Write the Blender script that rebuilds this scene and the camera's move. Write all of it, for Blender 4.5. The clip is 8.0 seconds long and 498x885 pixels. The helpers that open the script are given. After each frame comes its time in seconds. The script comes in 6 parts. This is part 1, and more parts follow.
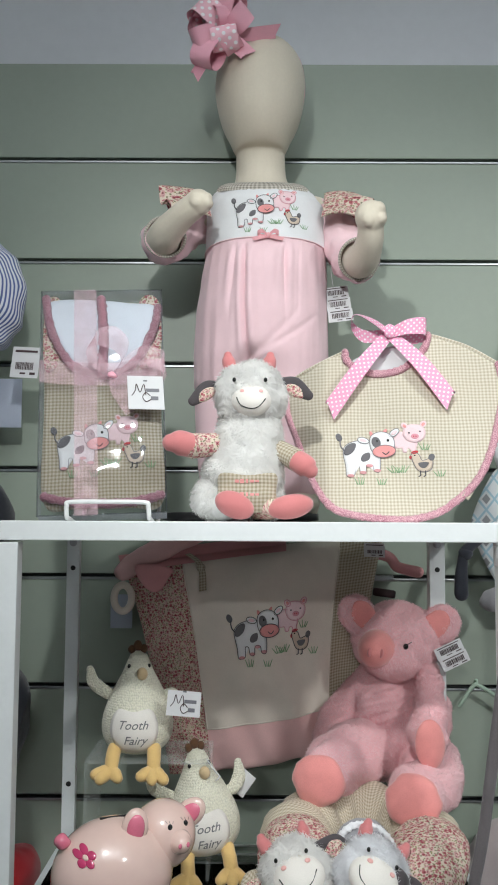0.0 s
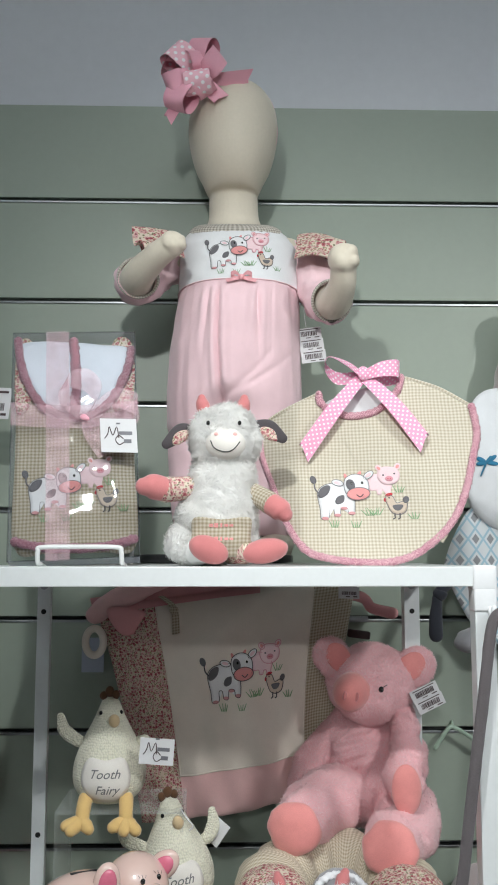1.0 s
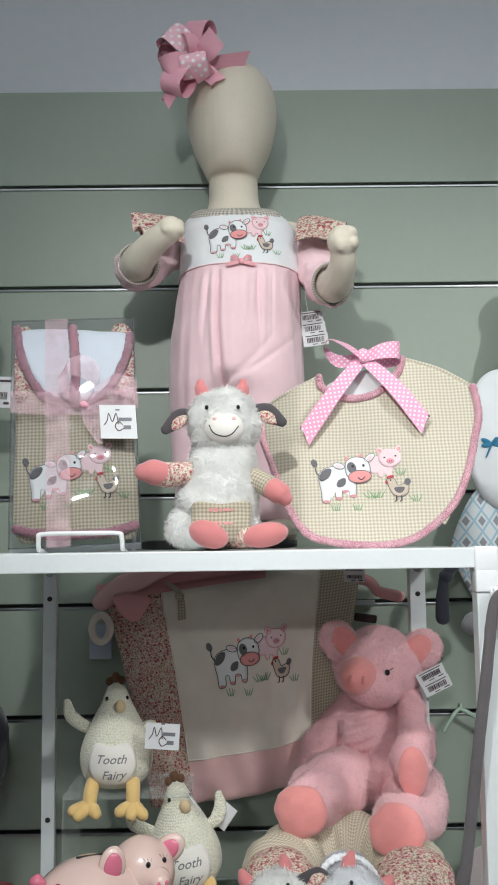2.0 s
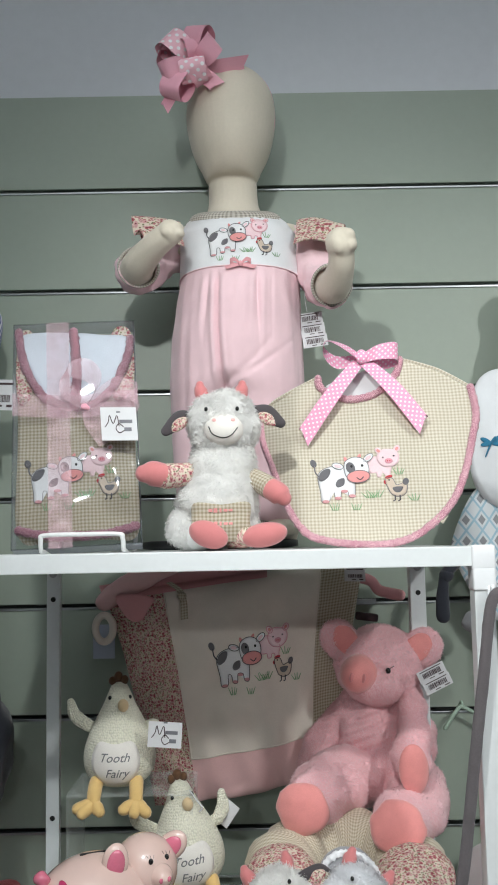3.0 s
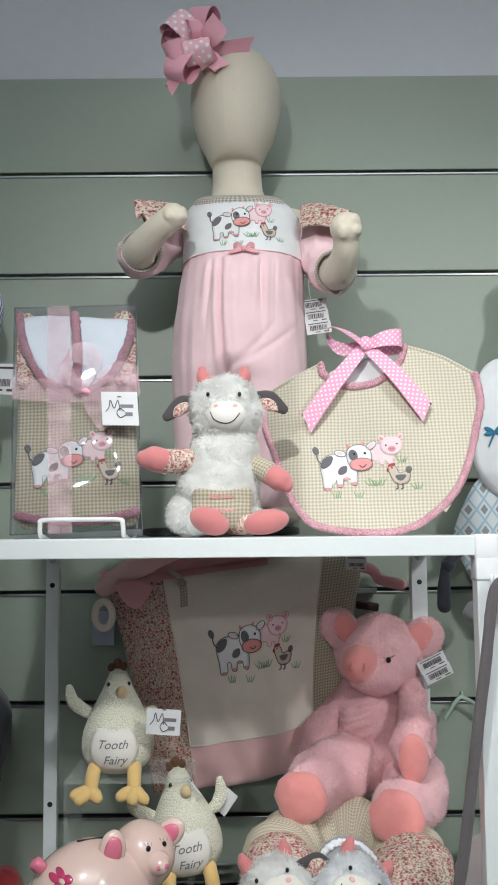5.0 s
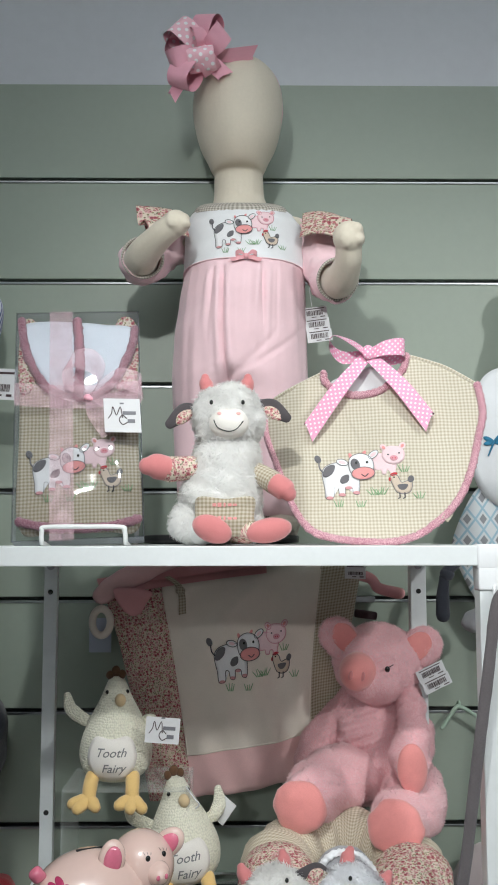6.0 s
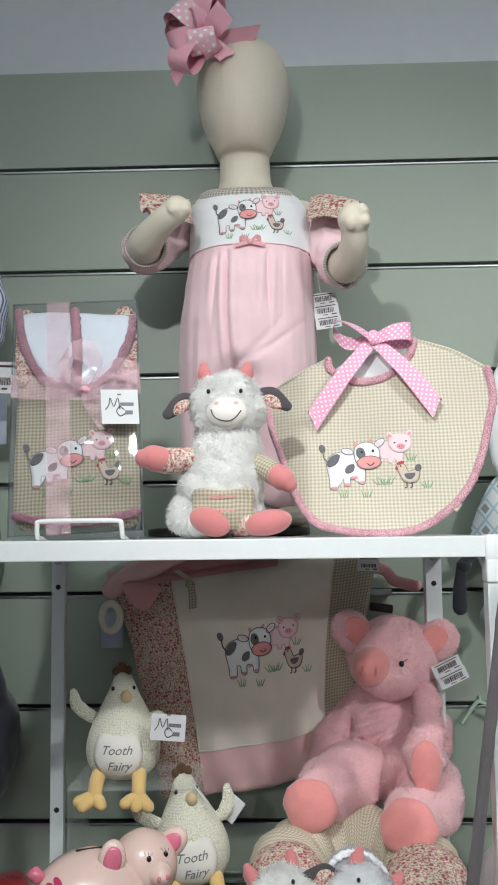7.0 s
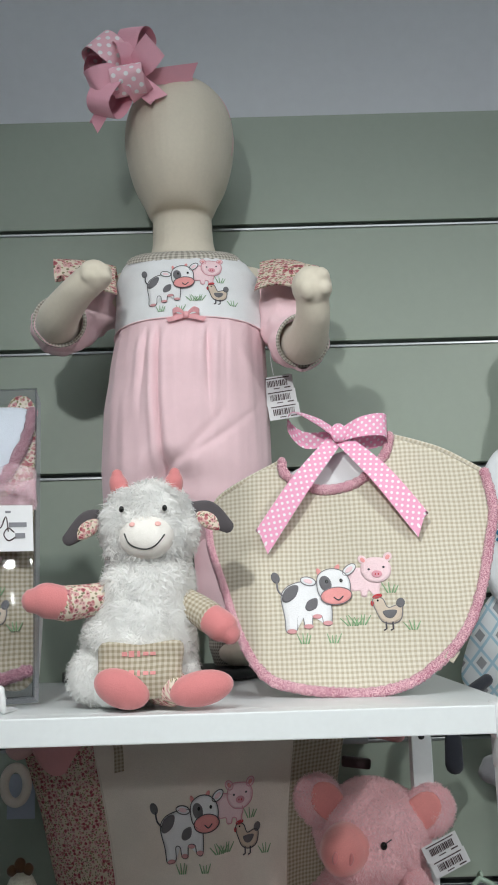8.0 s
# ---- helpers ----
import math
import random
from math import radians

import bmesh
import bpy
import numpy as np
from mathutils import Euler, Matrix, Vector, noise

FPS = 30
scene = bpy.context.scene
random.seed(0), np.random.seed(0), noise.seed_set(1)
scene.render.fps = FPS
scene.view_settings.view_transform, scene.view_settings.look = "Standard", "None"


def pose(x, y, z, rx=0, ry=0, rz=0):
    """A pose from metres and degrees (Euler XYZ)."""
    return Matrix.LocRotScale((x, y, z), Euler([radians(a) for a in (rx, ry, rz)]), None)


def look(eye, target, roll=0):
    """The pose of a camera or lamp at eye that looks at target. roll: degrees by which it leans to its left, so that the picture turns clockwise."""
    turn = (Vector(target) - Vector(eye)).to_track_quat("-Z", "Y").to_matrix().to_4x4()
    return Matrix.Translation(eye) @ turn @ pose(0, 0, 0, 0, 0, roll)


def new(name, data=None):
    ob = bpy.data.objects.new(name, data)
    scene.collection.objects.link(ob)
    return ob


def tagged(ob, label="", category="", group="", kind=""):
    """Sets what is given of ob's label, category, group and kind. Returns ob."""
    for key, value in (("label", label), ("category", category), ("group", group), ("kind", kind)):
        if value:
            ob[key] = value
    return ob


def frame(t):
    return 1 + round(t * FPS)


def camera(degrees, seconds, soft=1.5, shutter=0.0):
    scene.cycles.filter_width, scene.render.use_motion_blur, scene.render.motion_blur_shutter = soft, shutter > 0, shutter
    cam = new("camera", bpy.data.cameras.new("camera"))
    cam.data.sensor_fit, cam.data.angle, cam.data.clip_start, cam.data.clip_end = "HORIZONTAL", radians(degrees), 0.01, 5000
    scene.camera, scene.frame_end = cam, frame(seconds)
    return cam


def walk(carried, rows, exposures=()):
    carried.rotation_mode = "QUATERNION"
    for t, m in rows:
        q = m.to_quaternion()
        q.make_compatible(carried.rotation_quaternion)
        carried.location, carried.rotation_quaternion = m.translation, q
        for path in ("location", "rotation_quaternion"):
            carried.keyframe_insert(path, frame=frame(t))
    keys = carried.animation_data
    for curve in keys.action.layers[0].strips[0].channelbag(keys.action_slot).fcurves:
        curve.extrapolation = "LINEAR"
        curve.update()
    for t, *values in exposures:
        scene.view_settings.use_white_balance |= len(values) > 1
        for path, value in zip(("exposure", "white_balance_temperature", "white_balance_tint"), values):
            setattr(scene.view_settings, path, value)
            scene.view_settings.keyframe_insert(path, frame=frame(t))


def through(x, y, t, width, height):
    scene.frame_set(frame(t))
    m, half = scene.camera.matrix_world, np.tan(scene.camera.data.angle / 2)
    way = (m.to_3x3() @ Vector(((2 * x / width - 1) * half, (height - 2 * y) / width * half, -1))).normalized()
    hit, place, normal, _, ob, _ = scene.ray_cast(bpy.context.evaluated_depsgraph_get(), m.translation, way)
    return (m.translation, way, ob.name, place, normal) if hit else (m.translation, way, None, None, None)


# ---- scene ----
cam = camera(30.4, 8.0, 1.9)
METRES, EYE, TILT, LEAN, TURN = 0.4, 1.42, 5.0, 0.0, 0.0
PATH = [
    (0, (0.006, -0.003, 1.419), (-0.002, 1.989, 1.591), 0.3),
    (0.5, (0.001, -0.008, 1.427), (0.062, 1.979, 1.645), 0.5),
    (1, (0.003, 0.002, 1.432), (0.057, 1.986, 1.674), -0.0),
    (1.5, (0.013, 0.009, 1.428), (0.046, 1.996, 1.644), -0.4),
    (3, (0.03, -0.006, 1.428), (0.035, 1.982, 1.644), -1.1),
    (3.5, (0.028, -0.005, 1.429), (0.028, 1.984, 1.635), -0.8),
    (4, (0.03, -0.004, 1.427), (0.019, 1.986, 1.625), -0.5),
    (4.5, (0.034, 0.003, 1.424), (0.026, 1.993, 1.615), -0.6),
    (6, (0.014, 0.006, 1.428), (0.039, 1.995, 1.634), -0.1),
    (6.5, (0.029, 0.017, 1.428), (0.025, 2.006, 1.637), -0.4),
    (7, (0.059, 0.036, 1.428), (-0.004, 2.026, 1.618), -0.7),
    (7.5, (0.086, 0.104, 1.445), (0.019, 2.089, 1.682), -0.9),
    (7.8, (0.093, 0.19, 1.473), (0.061, 2.164, 1.792), -1.4),
    (8, (0.087, 0.271, 1.495), (0.095, 2.239, 1.851), -1.7),
]
walk(cam, [(t, look(eye, target, roll)) for t, eye, target, roll in PATH], [(0.0, -0.04), (7.4, -0.04), (8.0, -0.25)])

# ---- light ----
world = bpy.data.worlds.new("shop_air")
scene.world = world
world.use_nodes = True
world.node_tree.nodes["Background"].inputs[0].default_value = (0.9, 0.95, 1.0, 1)
world.node_tree.nodes["Background"].inputs[1].default_value = 0.15


def spot(x, y, z, tx, ty, tz, watts, size, col, radius):
    d = bpy.data.lights.new("key_or_fill_spot", "SPOT")
    d.energy, d.spot_size, d.spot_blend, d.color, d.shadow_soft_size = watts, radians(size), 1.0, col, radius
    ob = new("key_or_fill_spot", d)
    ob.matrix_world = look((x, y, z), (tx, ty, tz))


# area lamp for fill light, no fitting of the shop
def panel(x, y, z, sx, sy, watts, col, tip=0):
    d = bpy.data.lights.new("bounce_fill", "AREA")
    d.shape, d.size, d.size_y, d.energy, d.color = "RECTANGLE", sx, sy, watts, col
    ob = new("bounce_fill", d)
    ob.matrix_world = pose(x, y, z, tip)


LAMP, SKYISH = (0.97, 1.0, 0.99), (0.93, 0.98, 1.0)
spot(-0.11, 0.25, 2.04, 0.22, 1.25, 1.38, 24, 98, LAMP, 0.02)
spot(1.2, -0.5, 2.4, 0.33, 1.3, 1.36, 64, 42, LAMP, 0.06)
# unseen low spot, added as fill for the goods under the shelf
spot(-0.5, -2.5, 2.3, 0.38, 1.25, 1.25, 75, 18, LAMP, 0.05)
# unseen uplight, added so the ceiling bounces soft fill onto everything
panel(0.25, -0.6, 2.4, 1.6, 1.0, 38, SKYISH, 180)


# ---- materials ----
def shader(name):
    m = bpy.data.materials.new(name)
    m.use_nodes = True
    nt = m.node_tree
    return m, nt, nt.nodes["Principled BSDF"]


def node(nt, kind, **kw):
    n = nt.nodes.new(kind)
    for key, value in kw.items():
        if key == "op":
            n.operation = value
        elif key == "blend":
            n.blend_type = value
        elif key == "feature":
            n.feature = value
    return n


def math_node(nt, op, a, b=None, c=None):
    n = nt.nodes.new("ShaderNodeMath")
    n.operation = op
    for i, v in enumerate((a, b, c)):
        if v is None:
            continue
        if isinstance(v, (int, float)):
            n.inputs[i].default_value = v
        else:
            nt.links.new(v, n.inputs[i])
    return n.outputs[0]


def mix(nt, fac, a, b, blend="MIX"):
    n = nt.nodes.new("ShaderNodeMix")
    n.data_type, n.blend_type = "RGBA", blend
    for sock, v in ((n.inputs[0], fac), (n.inputs[6], a), (n.inputs[7], b)):
        if isinstance(v, (int, float)):
            sock.default_value = v
        elif isinstance(v, tuple):
            sock.default_value = (*v[:3], 1)
        else:
            nt.links.new(v, sock)
    return n.outputs[2]


def noise_tex(nt, vec, scale, detail=3.0, rough=0.55):
    n = nt.nodes.new("ShaderNodeTexNoise")
    n.inputs["Scale"].default_value, n.inputs["Detail"].default_value = scale, detail
    n.inputs["Roughness"].default_value = rough
    nt.links.new(vec, n.inputs["Vector"])
    return n.outputs["Fac"]


def voronoi(nt, vec, scale, randomness=1.0, dims="3D"):
    n = nt.nodes.new("ShaderNodeTexVoronoi")
    n.voronoi_dimensions = dims
    n.inputs["Scale"].default_value, n.inputs["Randomness"].default_value = scale, randomness
    nt.links.new(vec, n.inputs["Vector"])
    return n.outputs["Distance"], n.outputs["Color"]


def coords(nt):
    n = nt.nodes.new("ShaderNodeTexCoord")
    return n.outputs["UV"], n.outputs["Object"]


def bump(nt, bsdf, height, strength, dist):
    n = nt.nodes.new("ShaderNodeBump")
    n.inputs["Strength"].default_value, n.inputs["Distance"].default_value = strength, dist
    nt.links.new(height, n.inputs["Height"])
    nt.links.new(n.outputs[0], bsdf.inputs["Normal"])


def step(nt, value, edge, soft):
    n = nt.nodes.new("ShaderNodeMapRange")
    n.inputs["From Min"].default_value, n.inputs["From Max"].default_value = edge - soft, edge + soft
    nt.links.new(value, n.inputs["Value"])
    return n.outputs[0]


def plain(name, col, rough=0.6, metal=0.0, grain=60.0, vary=0.08, relief=0.15, depth=0.0006, sheen=0.0, coat=0.0):
    """Paint, card, plastic or felt: colour with broad stains and fine grain."""
    m, nt, b = shader(name)
    uv, ob = coords(nt)
    wide, fine = noise_tex(nt, ob, grain * 0.12), noise_tex(nt, ob, grain * 6.0, 2.0)
    dark = tuple(c * (1 - vary * 1.6) for c in col)
    lite = tuple(min(1, c * (1 + vary)) for c in col)
    both = math_node(nt, "ADD", math_node(nt, "MULTIPLY", wide, 0.6), math_node(nt, "MULTIPLY", fine, 0.4))
    nt.links.new(mix(nt, step(nt, both, 0.5, 0.22), dark, lite), b.inputs["Base Color"])
    b.inputs["Roughness"].default_value, b.inputs["Metallic"].default_value = rough, metal
    b.inputs["Sheen Weight"].default_value, b.inputs["Coat Weight"].default_value = sheen, coat
    b.inputs["Coat Roughness"].default_value = 0.05
    if relief:
        bump(nt, b, fine, relief, depth)
    return m


def cloth(name, col, thread=1400.0, relief=0.5, vary=0.06, sheen=0.25, rough=0.9):
    """Jersey or velour: fine woven relief, soft creases."""
    m, nt, b = shader(name)
    uv, ob = coords(nt)
    wide, nap = noise_tex(nt, ob, 26.0, 4.0), noise_tex(nt, ob, thread, 2.0)
    dark, lite = tuple(c * (1 - vary * 2) for c in col), tuple(min(1, c * (1 + vary)) for c in col)
    both = math_node(nt, "ADD", math_node(nt, "MULTIPLY", wide, 0.55), math_node(nt, "MULTIPLY", nap, 0.45))
    nt.links.new(mix(nt, step(nt, both, 0.5, 0.25), dark, lite), b.inputs["Base Color"])
    b.inputs["Roughness"].default_value, b.inputs["Sheen Weight"].default_value = rough, sheen
    bump(nt, b, both, relief, 0.0012)
    return m


def chenille(name, dark, lite):
    """Flecked yarn trim: short dark and pale strands side by side."""
    m, nt, b = shader(name)
    uv, ob = coords(nt)
    fleck, tuft = noise_tex(nt, ob, 950.0, 1.0, 0.4), noise_tex(nt, ob, 60.0, 2.0)
    both = math_node(nt, "ADD", math_node(nt, "MULTIPLY", fleck, 0.8), math_node(nt, "MULTIPLY", tuft, 0.2))
    nt.links.new(mix(nt, step(nt, both, 0.5, 0.13), dark, lite), b.inputs["Base Color"])
    b.inputs["Roughness"].default_value, b.inputs["Sheen Weight"].default_value = 0.9, 0.4
    bump(nt, b, fleck, 1.0, 0.0016)
    return m


def gingham(name, lite, dark, period):
    """Woven check: two sets of coloured yarn crossing, in cloth coordinates."""
    m, nt, b = shader(name)
    uv, ob = coords(nt)
    sep = nt.nodes.new("ShaderNodeSeparateXYZ")
    warp = nt.nodes.new("ShaderNodeVectorMath")
    warp.operation = "MULTIPLY_ADD"
    nz = nt.nodes.new("ShaderNodeTexNoise")
    nz.inputs["Scale"].default_value = 22.0
    nt.links.new(uv, nz.inputs["Vector"])
    nt.links.new(nz.outputs["Color"], warp.inputs[0])
    warp.inputs[1].default_value = (0.004, 0.004, 0)
    nt.links.new(uv, warp.inputs[2])
    nt.links.new(warp.outputs[0], sep.inputs[0])
    lines = []
    for axis in (0, 1):
        f = math_node(nt, "PINGPONG", sep.outputs[axis], period / 2)
        lines.append(step(nt, f, period * 0.25, period * 0.05))
    yarn = math_node(nt, "MULTIPLY", math_node(nt, "ADD", lines[0], lines[1]), 0.5)
    c = mix(nt, yarn, lite, dark)
    wide = noise_tex(nt, uv, 14.0, 3.0)
    c = mix(nt, math_node(nt, "MULTIPLY", wide, 0.3), c, tuple(v * 0.75 for v in dark))
    nt.links.new(c, b.inputs["Base Color"])
    b.inputs["Roughness"].default_value, b.inputs["Sheen Weight"].default_value = 0.9, 0.15
    weave = noise_tex(nt, uv, 1500.0, 2.0)
    bump(nt, b, math_node(nt, "ADD", weave, math_node(nt, "MULTIPLY", noise_tex(nt, uv, 70.0), 1.2)), 0.4, 0.001)
    return m


def floral(name, ground, size):
    """Small printed flowers: rosy blooms, dark buds and olive leaves scattered on cream."""
    m, nt, b = shader(name)
    uv, ob = coords(nt)
    wob = nt.nodes.new("ShaderNodeVectorMath")
    wob.operation = "MULTIPLY_ADD"
    nz = nt.nodes.new("ShaderNodeTexNoise")
    nz.inputs["Scale"].default_value = 2.6 / size
    nt.links.new(uv, nz.inputs["Vector"])
    nt.links.new(nz.outputs["Color"], wob.inputs[0])
    wob.inputs[1].default_value = (size * 0.5, size * 0.5, 0)
    nt.links.new(uv, wob.inputs[2])
    vec = wob.outputs[0]
    c = ground
    for scale, edge, cols in ((1.6 / size, 0.36, ((0.35, 0.30, 0.14), (0.22, 0.2, 0.12))), (1.15 / size, 0.40, ((0.5, 0.16, 0.17), (0.66, 0.38, 0.36))),
                              (0.75 / size, 0.33, ((0.66, 0.36, 0.35), (0.42, 0.1, 0.12)))):
        d, rnd = voronoi(nt, vec, scale, 0.95, "2D")
        sepc = nt.nodes.new("ShaderNodeSeparateColor")
        nt.links.new(rnd, sepc.inputs[0])
        tint = mix(nt, step(nt, sepc.outputs[0], 0.5, 0.1), cols[0], cols[1])
        inner = mix(nt, step(nt, d, 0.13, 0.03), tuple(v * 0.45 for v in cols[1]), tint)
        on = math_node(nt, "MULTIPLY", math_node(nt, "SUBTRACT", 1.0, step(nt, d, edge, 0.03)), step(nt, sepc.outputs[1], 0.35, 0.02))
        c = mix(nt, on, c, inner)
    nt.links.new(c, b.inputs["Base Color"])
    b.inputs["Roughness"].default_value = 0.9
    bump(nt, b, noise_tex(nt, uv, 1300.0, 2.0), 0.35, 0.0008)
    return m


def dotted(name, ground, dot, pitch):
    """Grosgrain ribbon with woven dots."""
    m, nt, b = shader(name)
    uv, ob = coords(nt)
    mp = nt.nodes.new("ShaderNodeMapping")
    mp.inputs["Rotation"].default_value = (0, 0, radians(45))
    nt.links.new(uv, mp.inputs["Vector"])
    d, rnd = voronoi(nt, mp.outputs[0], 1 / pitch, 0.0, "2D")
    nt.links.new(mix(nt, step(nt, d, 0.25, 0.03), dot, ground), b.inputs["Base Color"])
    sep = nt.nodes.new("ShaderNodeSeparateXYZ")
    nt.links.new(uv, sep.inputs[0])
    bump(nt, b, math_node(nt, "PINGPONG", sep.outputs[0], 0.0005), 0.5, 0.0006)
    b.inputs["Roughness"].default_value, b.inputs["Sheen Weight"].default_value = 0.55, 0.3
    return m


def stripes(name, lite, dark, period):
    m, nt, b = shader(name)
    uv, ob = coords(nt)
    sep = nt.nodes.new("ShaderNodeSeparateXYZ")
    nt.links.new(uv, sep.inputs[0])
    wob = math_node(nt, "MULTIPLY_ADD", noise_tex(nt, uv, 18.0), 0.006, sep.outputs[0])
    f = step(nt, math_node(nt, "PINGPONG", wob, period / 2), period * 0.27, period * 0.04)
    nt.links.new(mix(nt, f, lite, dark), b.inputs["Base Color"])
    b.inputs["Roughness"].default_value = 0.9
    bump(nt, b, noise_tex(nt, uv, 900.0, 2.0), 0.4, 0.001)
    return m


def diamonds(name):
    """Printed lattice of pale blue lines round grey diamonds on white."""
    m, nt, b = shader(name)
    uv, ob = coords(nt)
    sep = nt.nodes.new("ShaderNodeSeparateXYZ")
    nt.links.new(uv, sep.inputs[0])
    a = math_node(nt, "PINGPONG", sep.outputs[0], 0.011)
    c = math_node(nt, "PINGPONG", sep.outputs[1], 0.016)
    d = math_node(nt, "ADD", math_node(nt, "DIVIDE", a, 0.011), math_node(nt, "DIVIDE", c, 0.016))
    rim = math_node(nt, "ABSOLUTE", math_node(nt, "SUBTRACT", d, 1.0))
    col = mix(nt, step(nt, rim, 0.16, 0.02), (0.42, 0.62, 0.72), (0.78, 0.82, 0.84))
    col = mix(nt, step(nt, d, 0.5, 0.03), (0.33, 0.34, 0.36), col)
    nt.links.new(col, b.inputs["Base Color"])
    b.inputs["Roughness"].default_value = 0.9
    bump(nt, b, noise_tex(nt, uv, 900.0, 2.0), 0.4, 0.001)
    return m


def knit(name, col):
    """Moss-stitch knit: small round stitches in rows."""
    m, nt, b = shader(name)
    uv, ob = coords(nt)
    d, rnd = voronoi(nt, uv, 330.0, 0.6, "2D")
    hgt = math_node(nt, "SUBTRACT", 0.7, d)
    # shade in the gaps between stitches is put into the colour
    nt.links.new(mix(nt, step(nt, d, 0.55, 0.3), col, tuple(v * 0.76 for v in col)), b.inputs["Base Color"])
    b.inputs["Roughness"].default_value, b.inputs["Sheen Weight"].default_value = 0.95, 0.2
    bump(nt, b, hgt, 0.8, 0.0018)
    return m


def clear(name, rough, tint, gloss):
    """Thin clear plastic: it lets the light through and shines at its folds."""
    m, nt, b = shader(name)
    tr, gl, mx = (nt.nodes.new(k) for k in ("ShaderNodeBsdfTransparent", "ShaderNodeBsdfGlossy", "ShaderNodeMixShader"))
    lw = nt.nodes.new("ShaderNodeLayerWeight")
    lw.inputs["Blend"].default_value = gloss
    uv, ob = coords(nt)
    bm_ = nt.nodes.new("ShaderNodeBump")
    bm_.inputs["Strength"].default_value, bm_.inputs["Distance"].default_value = 0.1, 0.002
    nt.links.new(noise_tex(nt, ob, 22.0, 2.0), bm_.inputs["Height"])
    nt.links.new(bm_.outputs[0], gl.inputs["Normal"])
    nt.links.new(bm_.outputs[0], lw.inputs["Normal"])
    tr.inputs[0].default_value, gl.inputs["Roughness"].default_value = (*tint, 1), rough
    nt.links.new(lw.outputs["Fresnel"], mx.inputs[0])
    nt.links.new(tr.outputs[0], mx.inputs[1])
    nt.links.new(gl.outputs[0], mx.inputs[2])
    nt.links.new(mx.outputs[0], nt.nodes["Material Output"].inputs["Surface"])
    return m


def sheer(name, col, cover):
    """Sheer organza: half of it is holes between the threads."""
    m, nt, b = shader(name)
    uv, ob = coords(nt)
    tr, mx = nt.nodes.new("ShaderNodeBsdfTransparent"), nt.nodes.new("ShaderNodeMixShader")
    b.inputs["Base Color"].default_value, b.inputs["Roughness"].default_value = (*col, 1), 0.35
    b.inputs["Sheen Weight"].default_value = 0.4
    n = noise_tex(nt, uv, 60.0, 3.0)
    nt.links.new(math_node(nt, "MULTIPLY_ADD", n, 0.35, cover - 0.17), mx.inputs[0])
    nt.links.new(tr.outputs[0], mx.inputs[1])
    nt.links.new(b.outputs[0], mx.inputs[2])
    nt.links.new(mx.outputs[0], nt.nodes["Material Output"].inputs["Surface"])
    bump(nt, b, n, 0.5, 0.003)
    return m


def pile(name, col, through):
    """Thin plush fibres, which let light through."""
    m, nt, b = shader(name)
    uv, ob = coords(nt)
    tl, mx = nt.nodes.new("ShaderNodeBsdfTranslucent"), nt.nodes.new("ShaderNodeMixShader")
    c = mix(nt, step(nt, noise_tex(nt, ob, 60.0), 0.5, 0.2), tuple(v * 0.88 for v in col), col)
    nt.links.new(c, b.inputs["Base Color"])
    nt.links.new(c, tl.inputs[0])
    b.inputs["Roughness"].default_value = 0.8
    mx.inputs[0].default_value = through
    nt.links.new(b.outputs[0], mx.inputs[1])
    nt.links.new(tl.outputs[0], mx.inputs[2])
    nt.links.new(mx.outputs[0], nt.nodes["Material Output"].inputs["Surface"])
    return m


GREEN = plain("sage_paint", (0.335, 0.39, 0.322), 0.42, grain=14.0, vary=0.03, relief=0.05)
UPPER = plain("upper_wall_paint", (0.70, 0.722, 0.755), 0.7, grain=9.0, vary=0.03, relief=0.06)
CEIL = plain("ceiling_paint", (0.78, 0.79, 0.8), 0.8, grain=9.0, vary=0.03)
FLOOR = plain("floor_vinyl", (0.3, 0.28, 0.26), 0.45, grain=20.0, vary=0.12)
# near-black base colour stands in for the shade inside the wall's slots
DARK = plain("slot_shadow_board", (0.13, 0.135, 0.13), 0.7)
ALU = plain("anodised_aluminium", (0.4, 0.42, 0.43), 0.3, 1.0, grain=40.0, vary=0.05, relief=0.05)
WHITE = plain("white_powder_coat", (0.76, 0.79, 0.79), 0.35, grain=30.0, vary=0.025, relief=0.12, depth=0.0003)
BASE = plain("black_base_plastic", (0.012, 0.012, 0.013), 0.45, vary=0.05)
STEEL = plain("zinc_screw", (0.5, 0.5, 0.52), 0.35, 1.0)
HOLE = plain("hole_black", (0.02, 0.02, 0.02), 0.8)
PLASTIC = plain("white_plastic", (0.82, 0.83, 0.84), 0.3, grain=50.0, vary=0.02, relief=0.0)
WIRE = plain("white_coated_wire", (0.82, 0.83, 0.82), 0.3, vary=0.03, relief=0.05)
SKIN = plain("cream_cotton_cover", (0.74, 0.67, 0.545), 0.75, grain=40.0, vary=0.04, relief=0.2, sheen=0.2)
PINK = cloth("pale_pink_jersey", (0.92, 0.655, 0.695))
YOKE = cloth("white_jersey", (0.82, 0.83, 0.84))
TERRY = cloth("white_terry", (0.8, 0.84, 0.9), 900.0, 0.9)
CREAM = cloth("cream_velour", (0.84, 0.76, 0.67), 900.0, 0.7)
BLUSH = cloth("pale_rose_velour", (0.88, 0.55, 0.54), 700.0, 0.7)
ROSE = cloth("rose_velour", (0.76, 0.36, 0.37), 900.0, 0.7)
BIND = chenille("pink_chenille", (0.46, 0.15, 0.22), (0.84, 0.52, 0.57))
TRIM = chenille("mauve_chenille", (0.26, 0.09, 0.135), (0.62, 0.33, 0.38))
